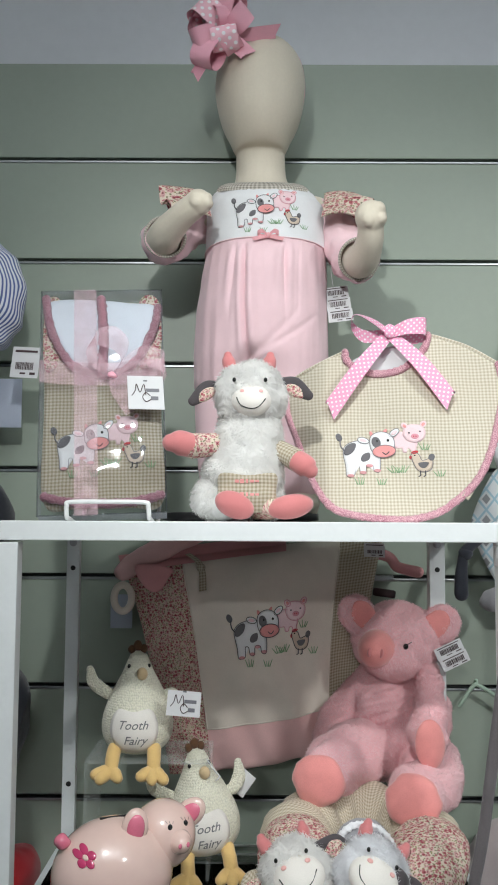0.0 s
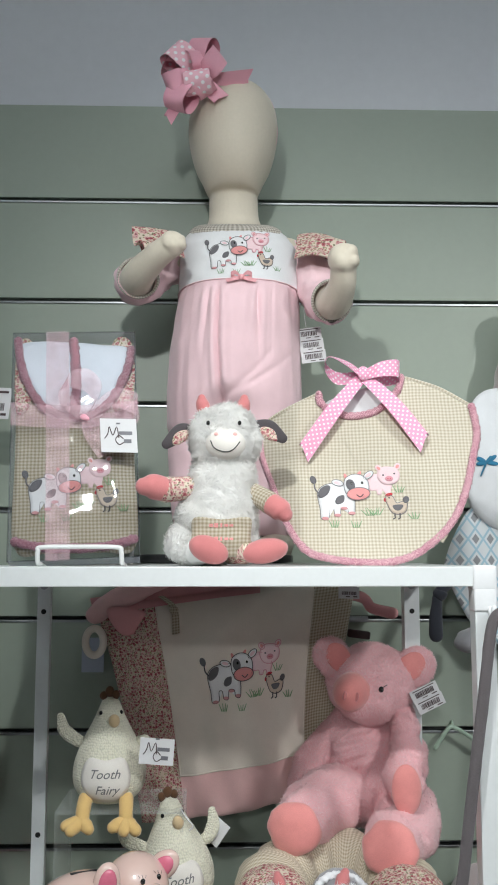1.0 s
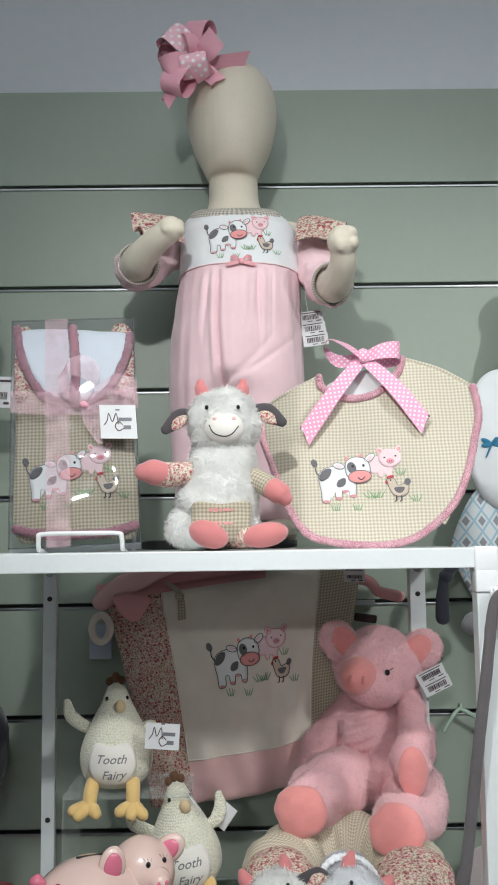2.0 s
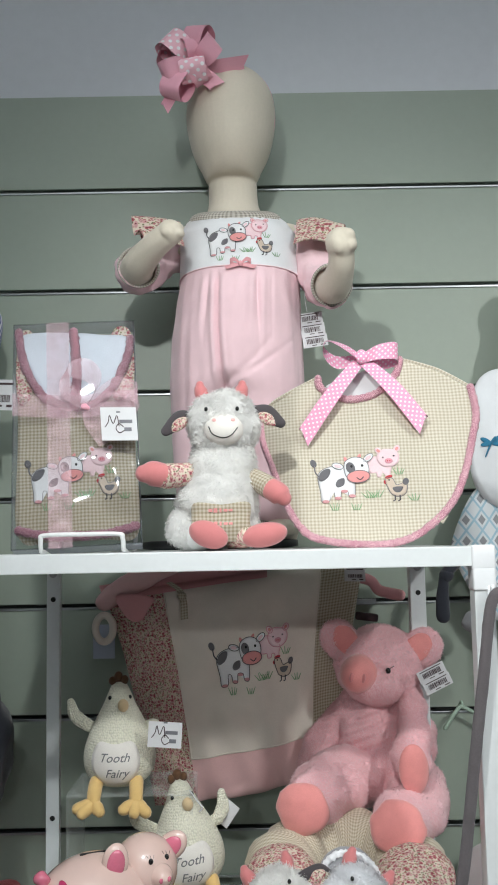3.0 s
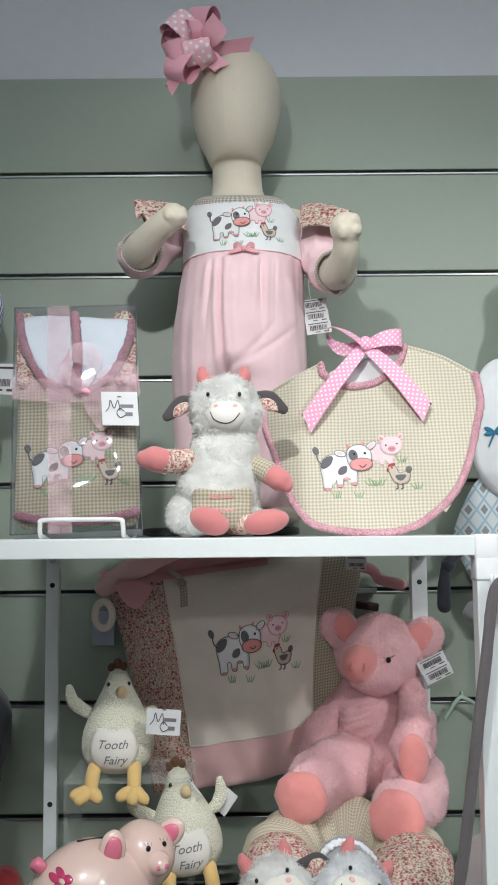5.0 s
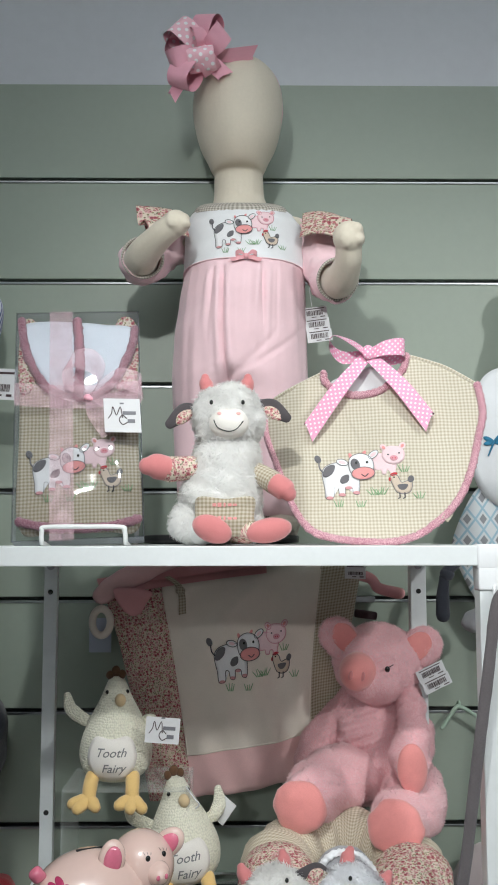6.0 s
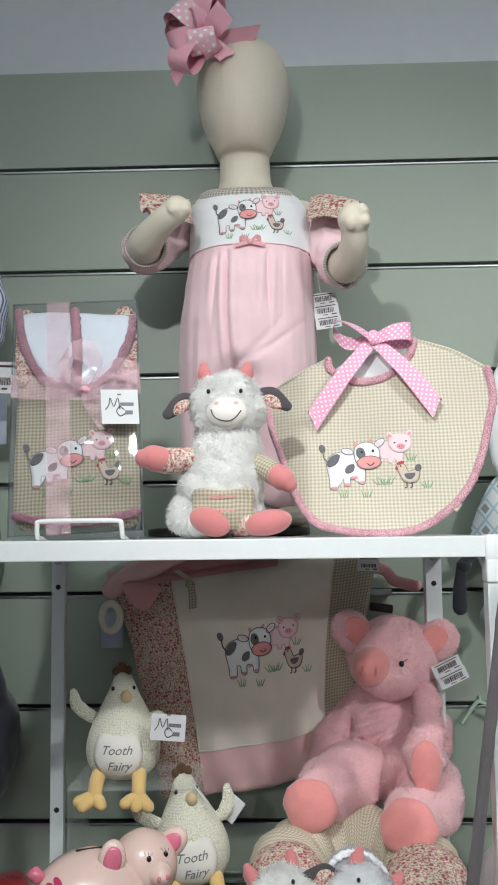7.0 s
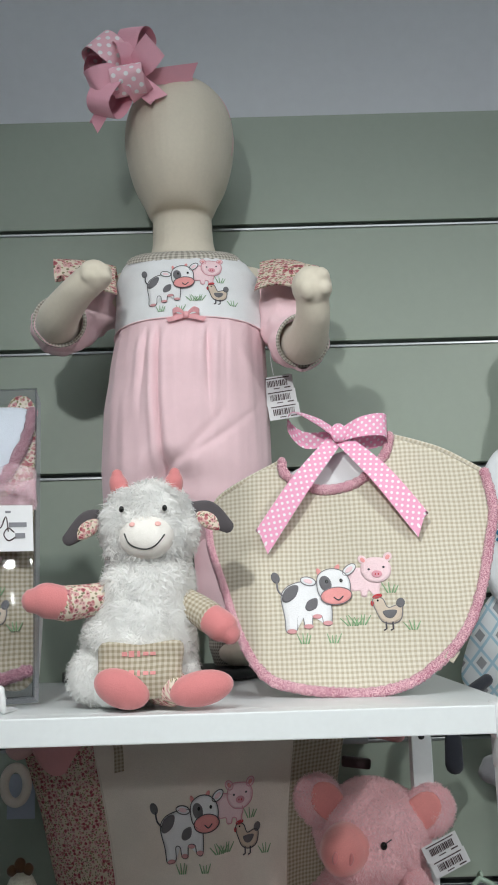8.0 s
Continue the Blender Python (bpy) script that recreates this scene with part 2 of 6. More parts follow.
CHECK = gingham("beige_gingham", (0.77, 0.725, 0.62), (0.49, 0.425, 0.31), 0.0042)
TAB = cloth("cream_label_tape", (0.5, 0.44, 0.35), 900.0, 0.3)
CHECK_FINE = gingham("fine_beige_gingham", (0.64, 0.58, 0.47), (0.33, 0.27, 0.18), 0.0042)
CHECK_TINY = gingham("tiny_grey_gingham", (0.7, 0.66, 0.58), (0.26, 0.23, 0.19), 0.0036)
FLORAL_DENSE = floral("dense_floral_cotton", (0.66, 0.54, 0.43), 0.0038)
FLORAL = floral("floral_cotton", (0.72, 0.62, 0.51), 0.0046)
DOTS = dotted("pink_dotted_grosgrain", (0.85, 0.36, 0.54), (0.88, 0.8, 0.83), 0.0052)
SOLID = cloth("pink_grosgrain", (0.94, 0.46, 0.56), 1200.0, 0.3, rough=0.6)
DOTS_HAIR = dotted("hair_bow_dots", (0.94, 0.55, 0.63), (0.97, 0.93, 0.94), 0.0105)
SATIN = plain("coral_satin", (0.90, 0.44, 0.47), 0.35, vary=0.05)
ORGANZA = sheer("pink_organza", (0.88, 0.56, 0.64), 0.15)
PVC = clear("clear_box_plastic", 0.04, (0.83, 0.845, 0.86), 0.22)
FROST = sheer("milky_box_side", (0.62, 0.66, 0.76), 0.36)
ACRYLIC = sheer("clear_acrylic", (0.7, 0.76, 0.74), 0.14)
GLASS = clear("clear_glass", 0.02, (0.95, 0.98, 0.97), 0.12)
CARD = plain("white_card", (0.70, 0.70, 0.71), 0.6, vary=0.02, relief=0.05)
INK = plain("black_ink", (0.06, 0.03, 0.035), 0.6, vary=0.1, relief=0.0)
INK_GREY = plain("grey_ink", (0.18, 0.18, 0.2), 0.6, vary=0.1, relief=0.0)
FUR_W = cloth("white_plush", (0.95, 0.94, 0.92), 700.0, 0.9, sheen=0.4)
FUR_G = cloth("silver_plush", (0.91, 0.915, 0.935), 700.0, 0.9, sheen=0.4)
MUZZLE = cloth("cream_minky", (0.86, 0.82, 0.76), 900.0, 0.5)
CORAL = cloth("coral_velour", (0.66, 0.22, 0.22), 900.0, 0.6, sheen=0.5)
CHARCOAL = cloth("charcoal_velour", (0.07, 0.06, 0.065), 900.0, 0.6)
FUR_P = cloth("pink_plush", (0.95, 0.56, 0.59), 500.0, 0.8, vary=0.08, sheen=0.6)
PILLOW = gingham("pillow_gingham", (0.80, 0.73, 0.60), (0.46, 0.38, 0.26), 0.0048)
PAD = cloth("coral_plush_pad", (0.96, 0.33, 0.31), 1100.0, 0.4, vary=0.14, sheen=0.7)
KNIT = knit("cream_knit", (0.84, 0.82, 0.67))
MUSTARD = cloth("mustard_velour", (0.80, 0.54, 0.21), 800.0, 0.7, sheen=0.4)
BEAK = cloth("tan_velour", (0.70, 0.53, 0.31), 800.0, 0.6)
RUST = cloth("brown_velour", (0.11, 0.05, 0.02), 800.0, 0.7)
STITCH = cloth("slate_thread", (0.20, 0.20, 0.20), 1500.0, 0.8)
CERAMIC = plain("pink_glazed_ceramic", (0.83, 0.6, 0.53), 0.16, grain=12.0, vary=0.03, relief=0.0, coat=1.0)
GLAZE_HOT = plain("hot_pink_glaze", (0.8, 0.2, 0.3), 0.16, vary=0.06, relief=0.0, coat=1.0)
GLAZE_RED = plain("magenta_glaze", (0.62, 0.05, 0.16), 0.16, vary=0.06, relief=0.0, coat=1.0)
BLACK = plain("black_bead", (0.015, 0.015, 0.015), 0.15, relief=0.0)
GREYTH = cloth("charcoal_thread", (0.07, 0.065, 0.075), 1500.0, 0.8)
GREYPATCH = cloth("grey_patch_felt", (0.155, 0.15, 0.16), 900.0, 0.7)
WHITEPATCH = cloth("white_patch_felt", (0.84, 0.84, 0.85), 900.0, 0.7)
PINKPATCH = cloth("pink_patch_felt", (0.89, 0.66, 0.69), 700.0, 0.9)
GREYSOFT = cloth("grey_edge_thread", (0.21, 0.20, 0.215), 1500.0, 0.8)
PINKTH = cloth("pink_thread", (0.74, 0.34, 0.40), 1500.0, 0.6)
HOOF = cloth("dusty_rose_felt", (0.66, 0.33, 0.34), 900.0, 0.6)
SNOUT = cloth("coral_felt", (0.82, 0.34, 0.33), 900.0, 0.6)
NOSTRIL = cloth("pale_coral_thread", (0.90, 0.50, 0.46), 900.0, 0.6)
HENBODY = cloth("taupe_felt", (0.64, 0.53, 0.43), 900.0, 0.7)
REDTH = cloth("red_thread", (0.55, 0.05, 0.06), 900.0, 0.6)
GRASS = cloth("green_thread", (0.24, 0.42, 0.22), 900.0, 0.7)
SHIRT = stripes("blue_striped_cotton", (0.76, 0.79, 0.86), (0.1, 0.14, 0.34), 0.0064)
NAVY = cloth("dark_navy_cloth", (0.025, 0.028, 0.04), 900.0, 0.6)
SLATE = cloth("slate_cloth", (0.03, 0.033, 0.045), 900.0, 0.6)
RED = cloth("red_plush", (0.55, 0.01, 0.02), 600.0, 0.8)
DIAMOND = diamonds("blue_diamond_print")
MUSLIN = cloth("white_muslin", (0.8, 0.82, 0.84), 900.0, 0.6)
TEAL = cloth("teal_applique", (0.03, 0.2, 0.34), 900.0, 0.6)
TAUPE = cloth("taupe_velvet", (0.12, 0.105, 0.11), 700.0, 0.9, vary=0.12, sheen=0.3)
GREYFUR = cloth("grey_plush", (0.36, 0.36, 0.38), 600.0, 0.9, sheen=0.5)
MAUVE = cloth("mauve_plush", (0.42, 0.36, 0.36), 600.0, 0.9, sheen=0.4)
HANGER = plain("pale_green_plastic", (0.40, 0.53, 0.42), 0.35, vary=0.04, relief=0.0)
PILE = {FUR_W: pile("white_pile", (1.0, 0.995, 0.98), 0.55), FUR_G: pile("silver_pile", (0.97, 0.975, 0.99), 0.55), FUR_P: pile("pink_pile", (1.0, 0.735, 0.76), 0.42)}
BLUECARD = plain("pale_blue_card", (0.45, 0.5, 0.6), 0.6, vary=0.04)


# ---- makers ----
ROOT = {}


class Geo:
    """Points, faces and cloth coordinates of one mesh."""

    def __init__(self):
        self.v, self.f, self.t = [], [], []

    def add(self, v, f, t):
        n = len(self.v)
        self.v += [tuple(p) for p in v]
        self.t += [tuple(p) for p in t]
        self.f += [tuple(i + n for i in q) for q in f]
        return self

    def join(self, other):
        return self.add(other.v, other.f, other.t)

    def moved(self, m):
        self.v = [tuple(m @ Vector(p)) for p in self.v]
        return self


def grid(nu, nv, fn):
    """A sheet from fn(s, t), s and t in 0..1, which gives a point and its cloth coordinates."""
    v, t, f = [], [], []
    for j in range(nv + 1):
        for i in range(nu + 1):
            p, q = fn(i / nu, j / nv)
            v.append(tuple(p))
            t.append(tuple(q))
    w = nu + 1
    for j in range(nv):
        for i in range(nu):
            f.append((j * w + i, j * w + i + 1, (j + 1) * w + i + 1, (j + 1) * w + i))
    return Geo().add(v, f, t)


def wob(p, scale, amount):
    return noise.noise(Vector(p) * scale) * amount


def egg(c, r, rot=(0, 0, 0), nu=28, nv=16, rough=0.0, scale=40.0, power=1.0):
    """A round form with radii r, turned by rot degrees; rough: height of its lumps."""
    m = pose(*c, *rot)

    def fn(s, t):
        a, b = (s * 2 + 0.5) * math.pi, (t - 0.5) * math.pi
        cb = math.cos(b) ** power if math.cos(b) > 0 else 0
        d = Vector((math.cos(a) * cb, math.sin(a) * cb, math.sin(b)))
        p = Vector((d.x * r[0], d.y * r[1], d.z * r[2]))
        if rough:
            p += d * noise.noise(Vector((c[0] * 7 + p.x, c[1] * 7 + p.y, c[2] * 7 + p.z)) * scale) * rough
        return m @ p, (s * math.tau * max(r[0], r[1]), (t - 0.5) * math.pi * r[2])

    return grid(nu, nv, fn)


def spline(pts, n):
    """A smooth row of n + 1 points through pts."""
    pts = [Vector(p) for p in pts]
    out = []
    for k in range(n + 1):
        x = k / n * (len(pts) - 1)
        i = min(int(x), len(pts) - 2)
        u = x - i
        p0, p1, p2, p3 = pts[max(i - 1, 0)], pts[i], pts[i + 1], pts[min(i + 2, len(pts) - 1)]
        out.append(0.5 * (2 * p1 + (p2 - p0) * u + (2 * p0 - 5 * p1 + 4 * p2 - p3) * u * u + (3 * p1 - p0 - 3 * p2 + p3) * u ** 3))
    return out


def ring(pts, n):
    """A smooth closed outline of n points through pts."""
    pts = [Vector(p) for p in pts]
    m, out = len(pts), []
    for k in range(n):
        x = k / n * m
        i = int(x)
        u = x - i
        p0, p1, p2, p3 = (pts[(i + j) % m] for j in (-1, 0, 1, 2))
        out.append(0.5 * (2 * p1 + (p2 - p0) * u + (2 * p0 - 5 * p1 + 4 * p2 - p3) * u * u + (3 * p1 - p0 - 3 * p2 + p3) * u ** 3))
    return out


def tube(pts, radii, seg=14, n=0, closed=False, rough=0.0, scale=60.0, flat=1.0, cap=True):
    """A limb, wire or piping along pts with radii (one, or one a point), rounded at its ends."""
    if isinstance(radii, (int, float)):
        radii = [radii] * len(pts)
    if n:
        if closed:
            path = ring(pts, n)
            rad = [radii[0]] * n
        else:
            path = spline(pts, n)
            rad = [r[0] for r in spline([(r, 0, 0) for r in radii], n)]
    else:
        path, rad = [Vector(p) for p in pts], list(radii)
    if cap and not closed:
        d0, d1 = (path[0] - path[1]).normalized(), (path[-1] - path[-2]).normalized()
        a, b = path[0], path[-1]
        lead = [(a + d0 * rad[0] * math.sin(x), rad[0] * math.cos(x) + 1e-5) for x in (1.57, 1.1, 0.6)]
        tail = [(b + d1 * rad[-1] * math.sin(x), rad[-1] * math.cos(x) + 1e-5) for x in (0.6, 1.1, 1.57)]
        path = [p for p, q in lead] + path + [p for p, q in tail]
        rad = [q for p, q in lead] + rad + [q for p, q in tail]
    k = len(path)
    frames, up = [], None
    for i in range(k):
        d = (path[(i + 1) % k] - path[i - 1]) if closed else (path[min(i + 1, k - 1)] - path[max(i - 1, 0)])
        d.normalize()
        if up is None:
            up = Vector((0, 1, 0)) if abs(d.y) < 0.9 else Vector((1, 0, 0))
        up = (up - d * up.dot(d)).normalized()
        frames.append((up.copy(), d.cross(up)))
    run = [0.0]
    for i in range(1, k + 1):
        run.append(run[-1] + (path[i % k] - path[i - 1]).length)
    last = k if closed else k - 1

    def fn(s, t):
        i = round(t * last)
        a = s * math.tau
        u, w = frames[i % k]
        d = u * math.cos(a) * flat + w * math.sin(a)
        q = rad[i % k]
        p = path[i % k] + d * q
        if rough:
            p += d * wob(p, scale, rough)
        return p, (s * math.tau * q, run[i])

    g = grid(seg, last, fn)
    return g


def block(c, s, bevel=0.0, rot=(0, 0, 0)):
    bm = bmesh.new()
    bmesh.ops.create_cube(bm, size=1)
    bmesh.ops.scale(bm, vec=s, verts=bm.verts)
    if bevel:
        bmesh.ops.bevel(bm, geom=bm.edges[:], offset=bevel, segments=2, profile=0.6, affect="EDGES")
    m = pose(*c, *rot)
    g = Geo().add([m @ v.co for v in bm.verts], [[v.index for v in f.verts] for f in bm.faces], [(v.co.x + v.co.y, v.co.z) for v in bm.verts])
    bm.free()
    return g


def cylinder(c, r, depth, rot=(0, 0, 0), seg=20):
    m = pose(*c, *rot)
    prof = [(0, -0.5), (0.85, -0.5), (1, -0.35), (1, 0.35), (0.85, 0.5), (0, 0.5)]

    def fn(s, t):
        a, (q, h) = s * math.tau, prof[round(t * 5)]
        return m @ Vector((math.cos(a) * q * r, math.sin(a) * q * r, h * depth)), (s * math.tau * r, h * depth)

    return grid(seg, 5, fn)


def pad(outline, at, low, high, dome, rings=5, centre=None):
    """A raised patch: a closed outline in cloth coordinates, put on a surface by at(u, v, h)."""
    n = len(outline)
    cx = centre[0] if centre else sum(p[0] for p in outline) / n
    cy = centre[1] if centre else sum(p[1] for p in outline) / n
    v, t, f = [at(cx, cy, high + dome)], [(cx, cy)], []
    rows = [(k / rings, high + dome * (1 - (k / rings) ** 2)) for k in range(1, rings + 1)] + [(1.0, low)]
    for q, h in rows:
        for p in outline:
            x, y = cx + (p[0] - cx) * q, cy + (p[1] - cy) * q
            v.append(at(x, y, h))
            t.append((x, y))
    for i in range(n):
        f.append((0, 1 + i, 1 + (i + 1) % n))
    for k in range(len(rows) - 1):
        for i in range(n):
            a, b = 1 + k * n, 1 + (k + 1) * n
            f.append((a + i, b + i, b + (i + 1) % n, a + (i + 1) % n))
    return Geo().add(v, f, t)


def oval(cx, cy, rx, ry, turn=0, n=20):
    c, s = math.cos(radians(turn)), math.sin(radians(turn))
    return [(cx + c * rx * math.cos(a) - s * ry * math.sin(a), cy + s * rx * math.cos(a) + c * ry * math.sin(a)) for a in (k / n * math.tau for k in range(n))]


def ribbon(pts, width, side, n=28, thick=0.0006, cut=0.0, ruffle=0.0):
    """A band along pts; side: the way of its width, one vector or one a point. cut: slant of its end."""
    path = spline(pts, n)
    sides = spline(side if isinstance(side, list) else [side, side], n)
    wid = [w[0] for w in spline([(w, 0, 0) for w in width], n)] if isinstance(width, list) else [width] * (n + 1)
    run = [0.0]
    for i in range(n):
        run.append(run[-1] + (path[i + 1] - path[i]).length)
    g = Geo()
    for sign in (1, -1):
        def fn(s, t):
            i = round(t * n)
            d = path[min(i + 1, n)] - path[max(i - 1, 0)]
            w = sides[i].normalized()
            nrm = d.cross(w).normalized()
            p = path[i] + w * wid[i] * (s - 0.5) + nrm * (thick * sign * 0.5 + ruffle * math.sin(t * 30 + s * 4))
            if cut and i == n:
                p += d.normalized() * cut * (s - 0.5)
            return p, (run[i], (s - 0.5) * wid[i])

        g.join(grid(6, n, fn))
    return g


def blades(geo, count, length, width, seed, droop=0.4, spread=0.5, lean=0.5, swirl=0.7):
    """Tufts of pile standing on a form."""
    rng = np.random.default_rng(seed)
    v = np.array(geo.v)
    tri = []
    for q in geo.f:
        for k in range(1, len(q) - 1):
            tri.append((q[0], q[k], q[k + 1]))
    tri = np.array(tri)
    a, b, c = v[tri[:, 0]], v[tri[:, 1]], v[tri[:, 2]]
    nrm = np.cross(b - a, c - a)
    area = np.linalg.norm(nrm, axis=1)
    pick = rng.choice(len(tri), count, p=area / area.sum())
    r1, r2 = rng.random((count, 1)), rng.random((count, 1))
    flip = (r1 + r2) > 1
    r1, r2 = np.where(flip, 1 - r1, r1), np.where(flip, 1 - r2, r2)
    p = a[pick] + (b - a)[pick] * r1 + (c - a)[pick] * r2
    n = nrm[pick] / np.maximum(area[pick][:, None], 1e-12)
    mid = v.mean(axis=0)
    if ((p - mid) * n).sum() < 0:
        n = -n
    rnd = rng.normal(size=(count, 3))
    comb = np.array([0.0, 0.0, -1.0]) * droop + np.stack([np.sin(p[:, 2] * 260 + p[:, 0] * 90), np.zeros(count), np.cos(p[:, 0] * 230 + p[:, 1] * 120)], axis=1) * swirl + rnd * spread
    comb -= n * (comb * n).sum(axis=1)[:, None]
    comb /= np.maximum(np.linalg.norm(comb, axis=1)[:, None], 1e-9)
    lift = lean * (0.5 + rng.random((count, 1)))
    d = comb + n * lift
    d /= np.linalg.norm(d, axis=1)[:, None]
    w = np.cross(d, n)
    w /= np.maximum(np.linalg.norm(w, axis=1)[:, None], 1e-9)
    ln = length * (0.6 + 0.8 * rng.random((count, 1)))
    half = p + d * ln * 0.55
    tip = p + (d * 1.0 - n * lift * 0.25) * ln
    root = p - n * length * 0.06
    ww = width * (0.7 + 0.6 * rng.random((count, 1)))
    allv = np.stack([root - w * ww * 0.5, root + w * ww * 0.5, half + w * ww * 0.42, half - w * ww * 0.42, tip], axis=1).reshape(-1, 3)
    g = Geo()
    g.v = [tuple(q) for q in allv.tolist()]
    g.t = [(q[0], q[2]) for q in g.v]
    g.f = [q for k in range(count) for q in ((5 * k, 5 * k + 1, 5 * k + 2, 5 * k + 3), (5 * k + 3, 5 * k + 2, 5 * k + 4))]
    return g


def to_mesh(name, geo, material, origin, smooth):
    me = bpy.data.meshes.new(name)
    o = Vector(origin)
    me.from_pydata([tuple(Vector(p) - o) for p in geo.v], [], geo.f)
    layer = me.uv_layers.new(name="cloth")
    idx = np.zeros(len(me.loops), dtype=np.int32)
    me.loops.foreach_get("vertex_index", idx)
    layer.data.foreach_set("uv", np.array([q[:2] for q in geo.t], dtype=np.float32)[idx].ravel())
    me.materials.append(material)
    me.polygons.foreach_set("use_smooth", [smooth] * len(me.polygons))
    me.validate()
    bm = bmesh.new()
    bm.from_mesh(me)
    if smooth:
        bmesh.ops.remove_doubles(bm, verts=bm.verts, dist=1e-7)
    bm.to_mesh(me)
    bm.free()
    return me


def thing(name, base, label, category, group=""):
    """The empty at a thing's base, which its parts hang from."""
    ob = tagged(new(name), label, category, group)
    ob.location = base
    ob.empty_display_size = 0.02
    ROOT[ob] = Vector(base)
    return ob


def part(name, geo, material, parent, label="", smooth=True, kind=""):
    ob = new(name, to_mesh(name, geo, material, ROOT[parent], smooth))
    ob.parent = parent
    ROOT[ob] = ROOT[parent]
    return tagged(ob, label, kind=kind)


def single(name, geo, material, label, category="", kind="", smooth=True, origin=None, group=""):
    """A thing that is one mesh."""
    if origin is None:
        v = np.array(geo.v)
        origin = ((v[:, 0].min() + v[:, 0].max()) / 2, (v[:, 1].min() + v[:, 1].max()) / 2, v[:, 2].min())
    ob = new(name, to_mesh(name, geo, material, origin, smooth))
    ob.location = origin
    ROOT[ob] = Vector(origin)
    return tagged(ob, label, category, group, kind)


def lettering(words, size, at, material, parent, name, shear=0.0, lift=0.0006, label=""):
    """Raised letters on a surface, centred, put there by at(u, v, h)."""
    cu = bpy.data.curves.new("letters", "FONT")
    cu.body, cu.size, cu.align_x, cu.align_y, cu.shear, cu.resolution_u = words, size, "CENTER", "CENTER", shear, 3
    cu.offset = size * 0.006
    tmp = bpy.data.objects.new("letters", cu)
    scene.collection.objects.link(tmp)
    me = bpy.data.meshes.new_from_object(tmp.evaluated_get(bpy.context.evaluated_depsgraph_get()))
    g = Geo().add([at(v.co.x, v.co.y, lift) for v in me.vertices], [tuple(p.vertices) for p in me.polygons], [(v.co.x, v.co.y) for v in me.vertices])
    bpy.data.objects.remove(tmp)
    bpy.data.curves.remove(cu)
    bpy.data.meshes.remove(me)
    return part(name, g, material, parent, label, smooth=False)


def bars(rows, at, material, parent, name="print_bar"):
    """Plain bars for small print: rows of u, v, width, height."""
    for u, v, w, h in rows:
        g = grid(2, 1, lambda s, t: (at(u + (s - 0.5) * w, v + (t - 0.5) * h, 0.0005), (s, t)))
        part(name, g, material, parent, smooth=False)


def plane_at(o, u, v):
    """Cloth coordinates to places on a flat sheet with origin o and the ways u and v."""
    o, u, v = Vector(o), Vector(u).normalized(), Vector(v).normalized()
    n = u.cross(v)
    return lambda a, b, h: o + u * a + v * b + n * h


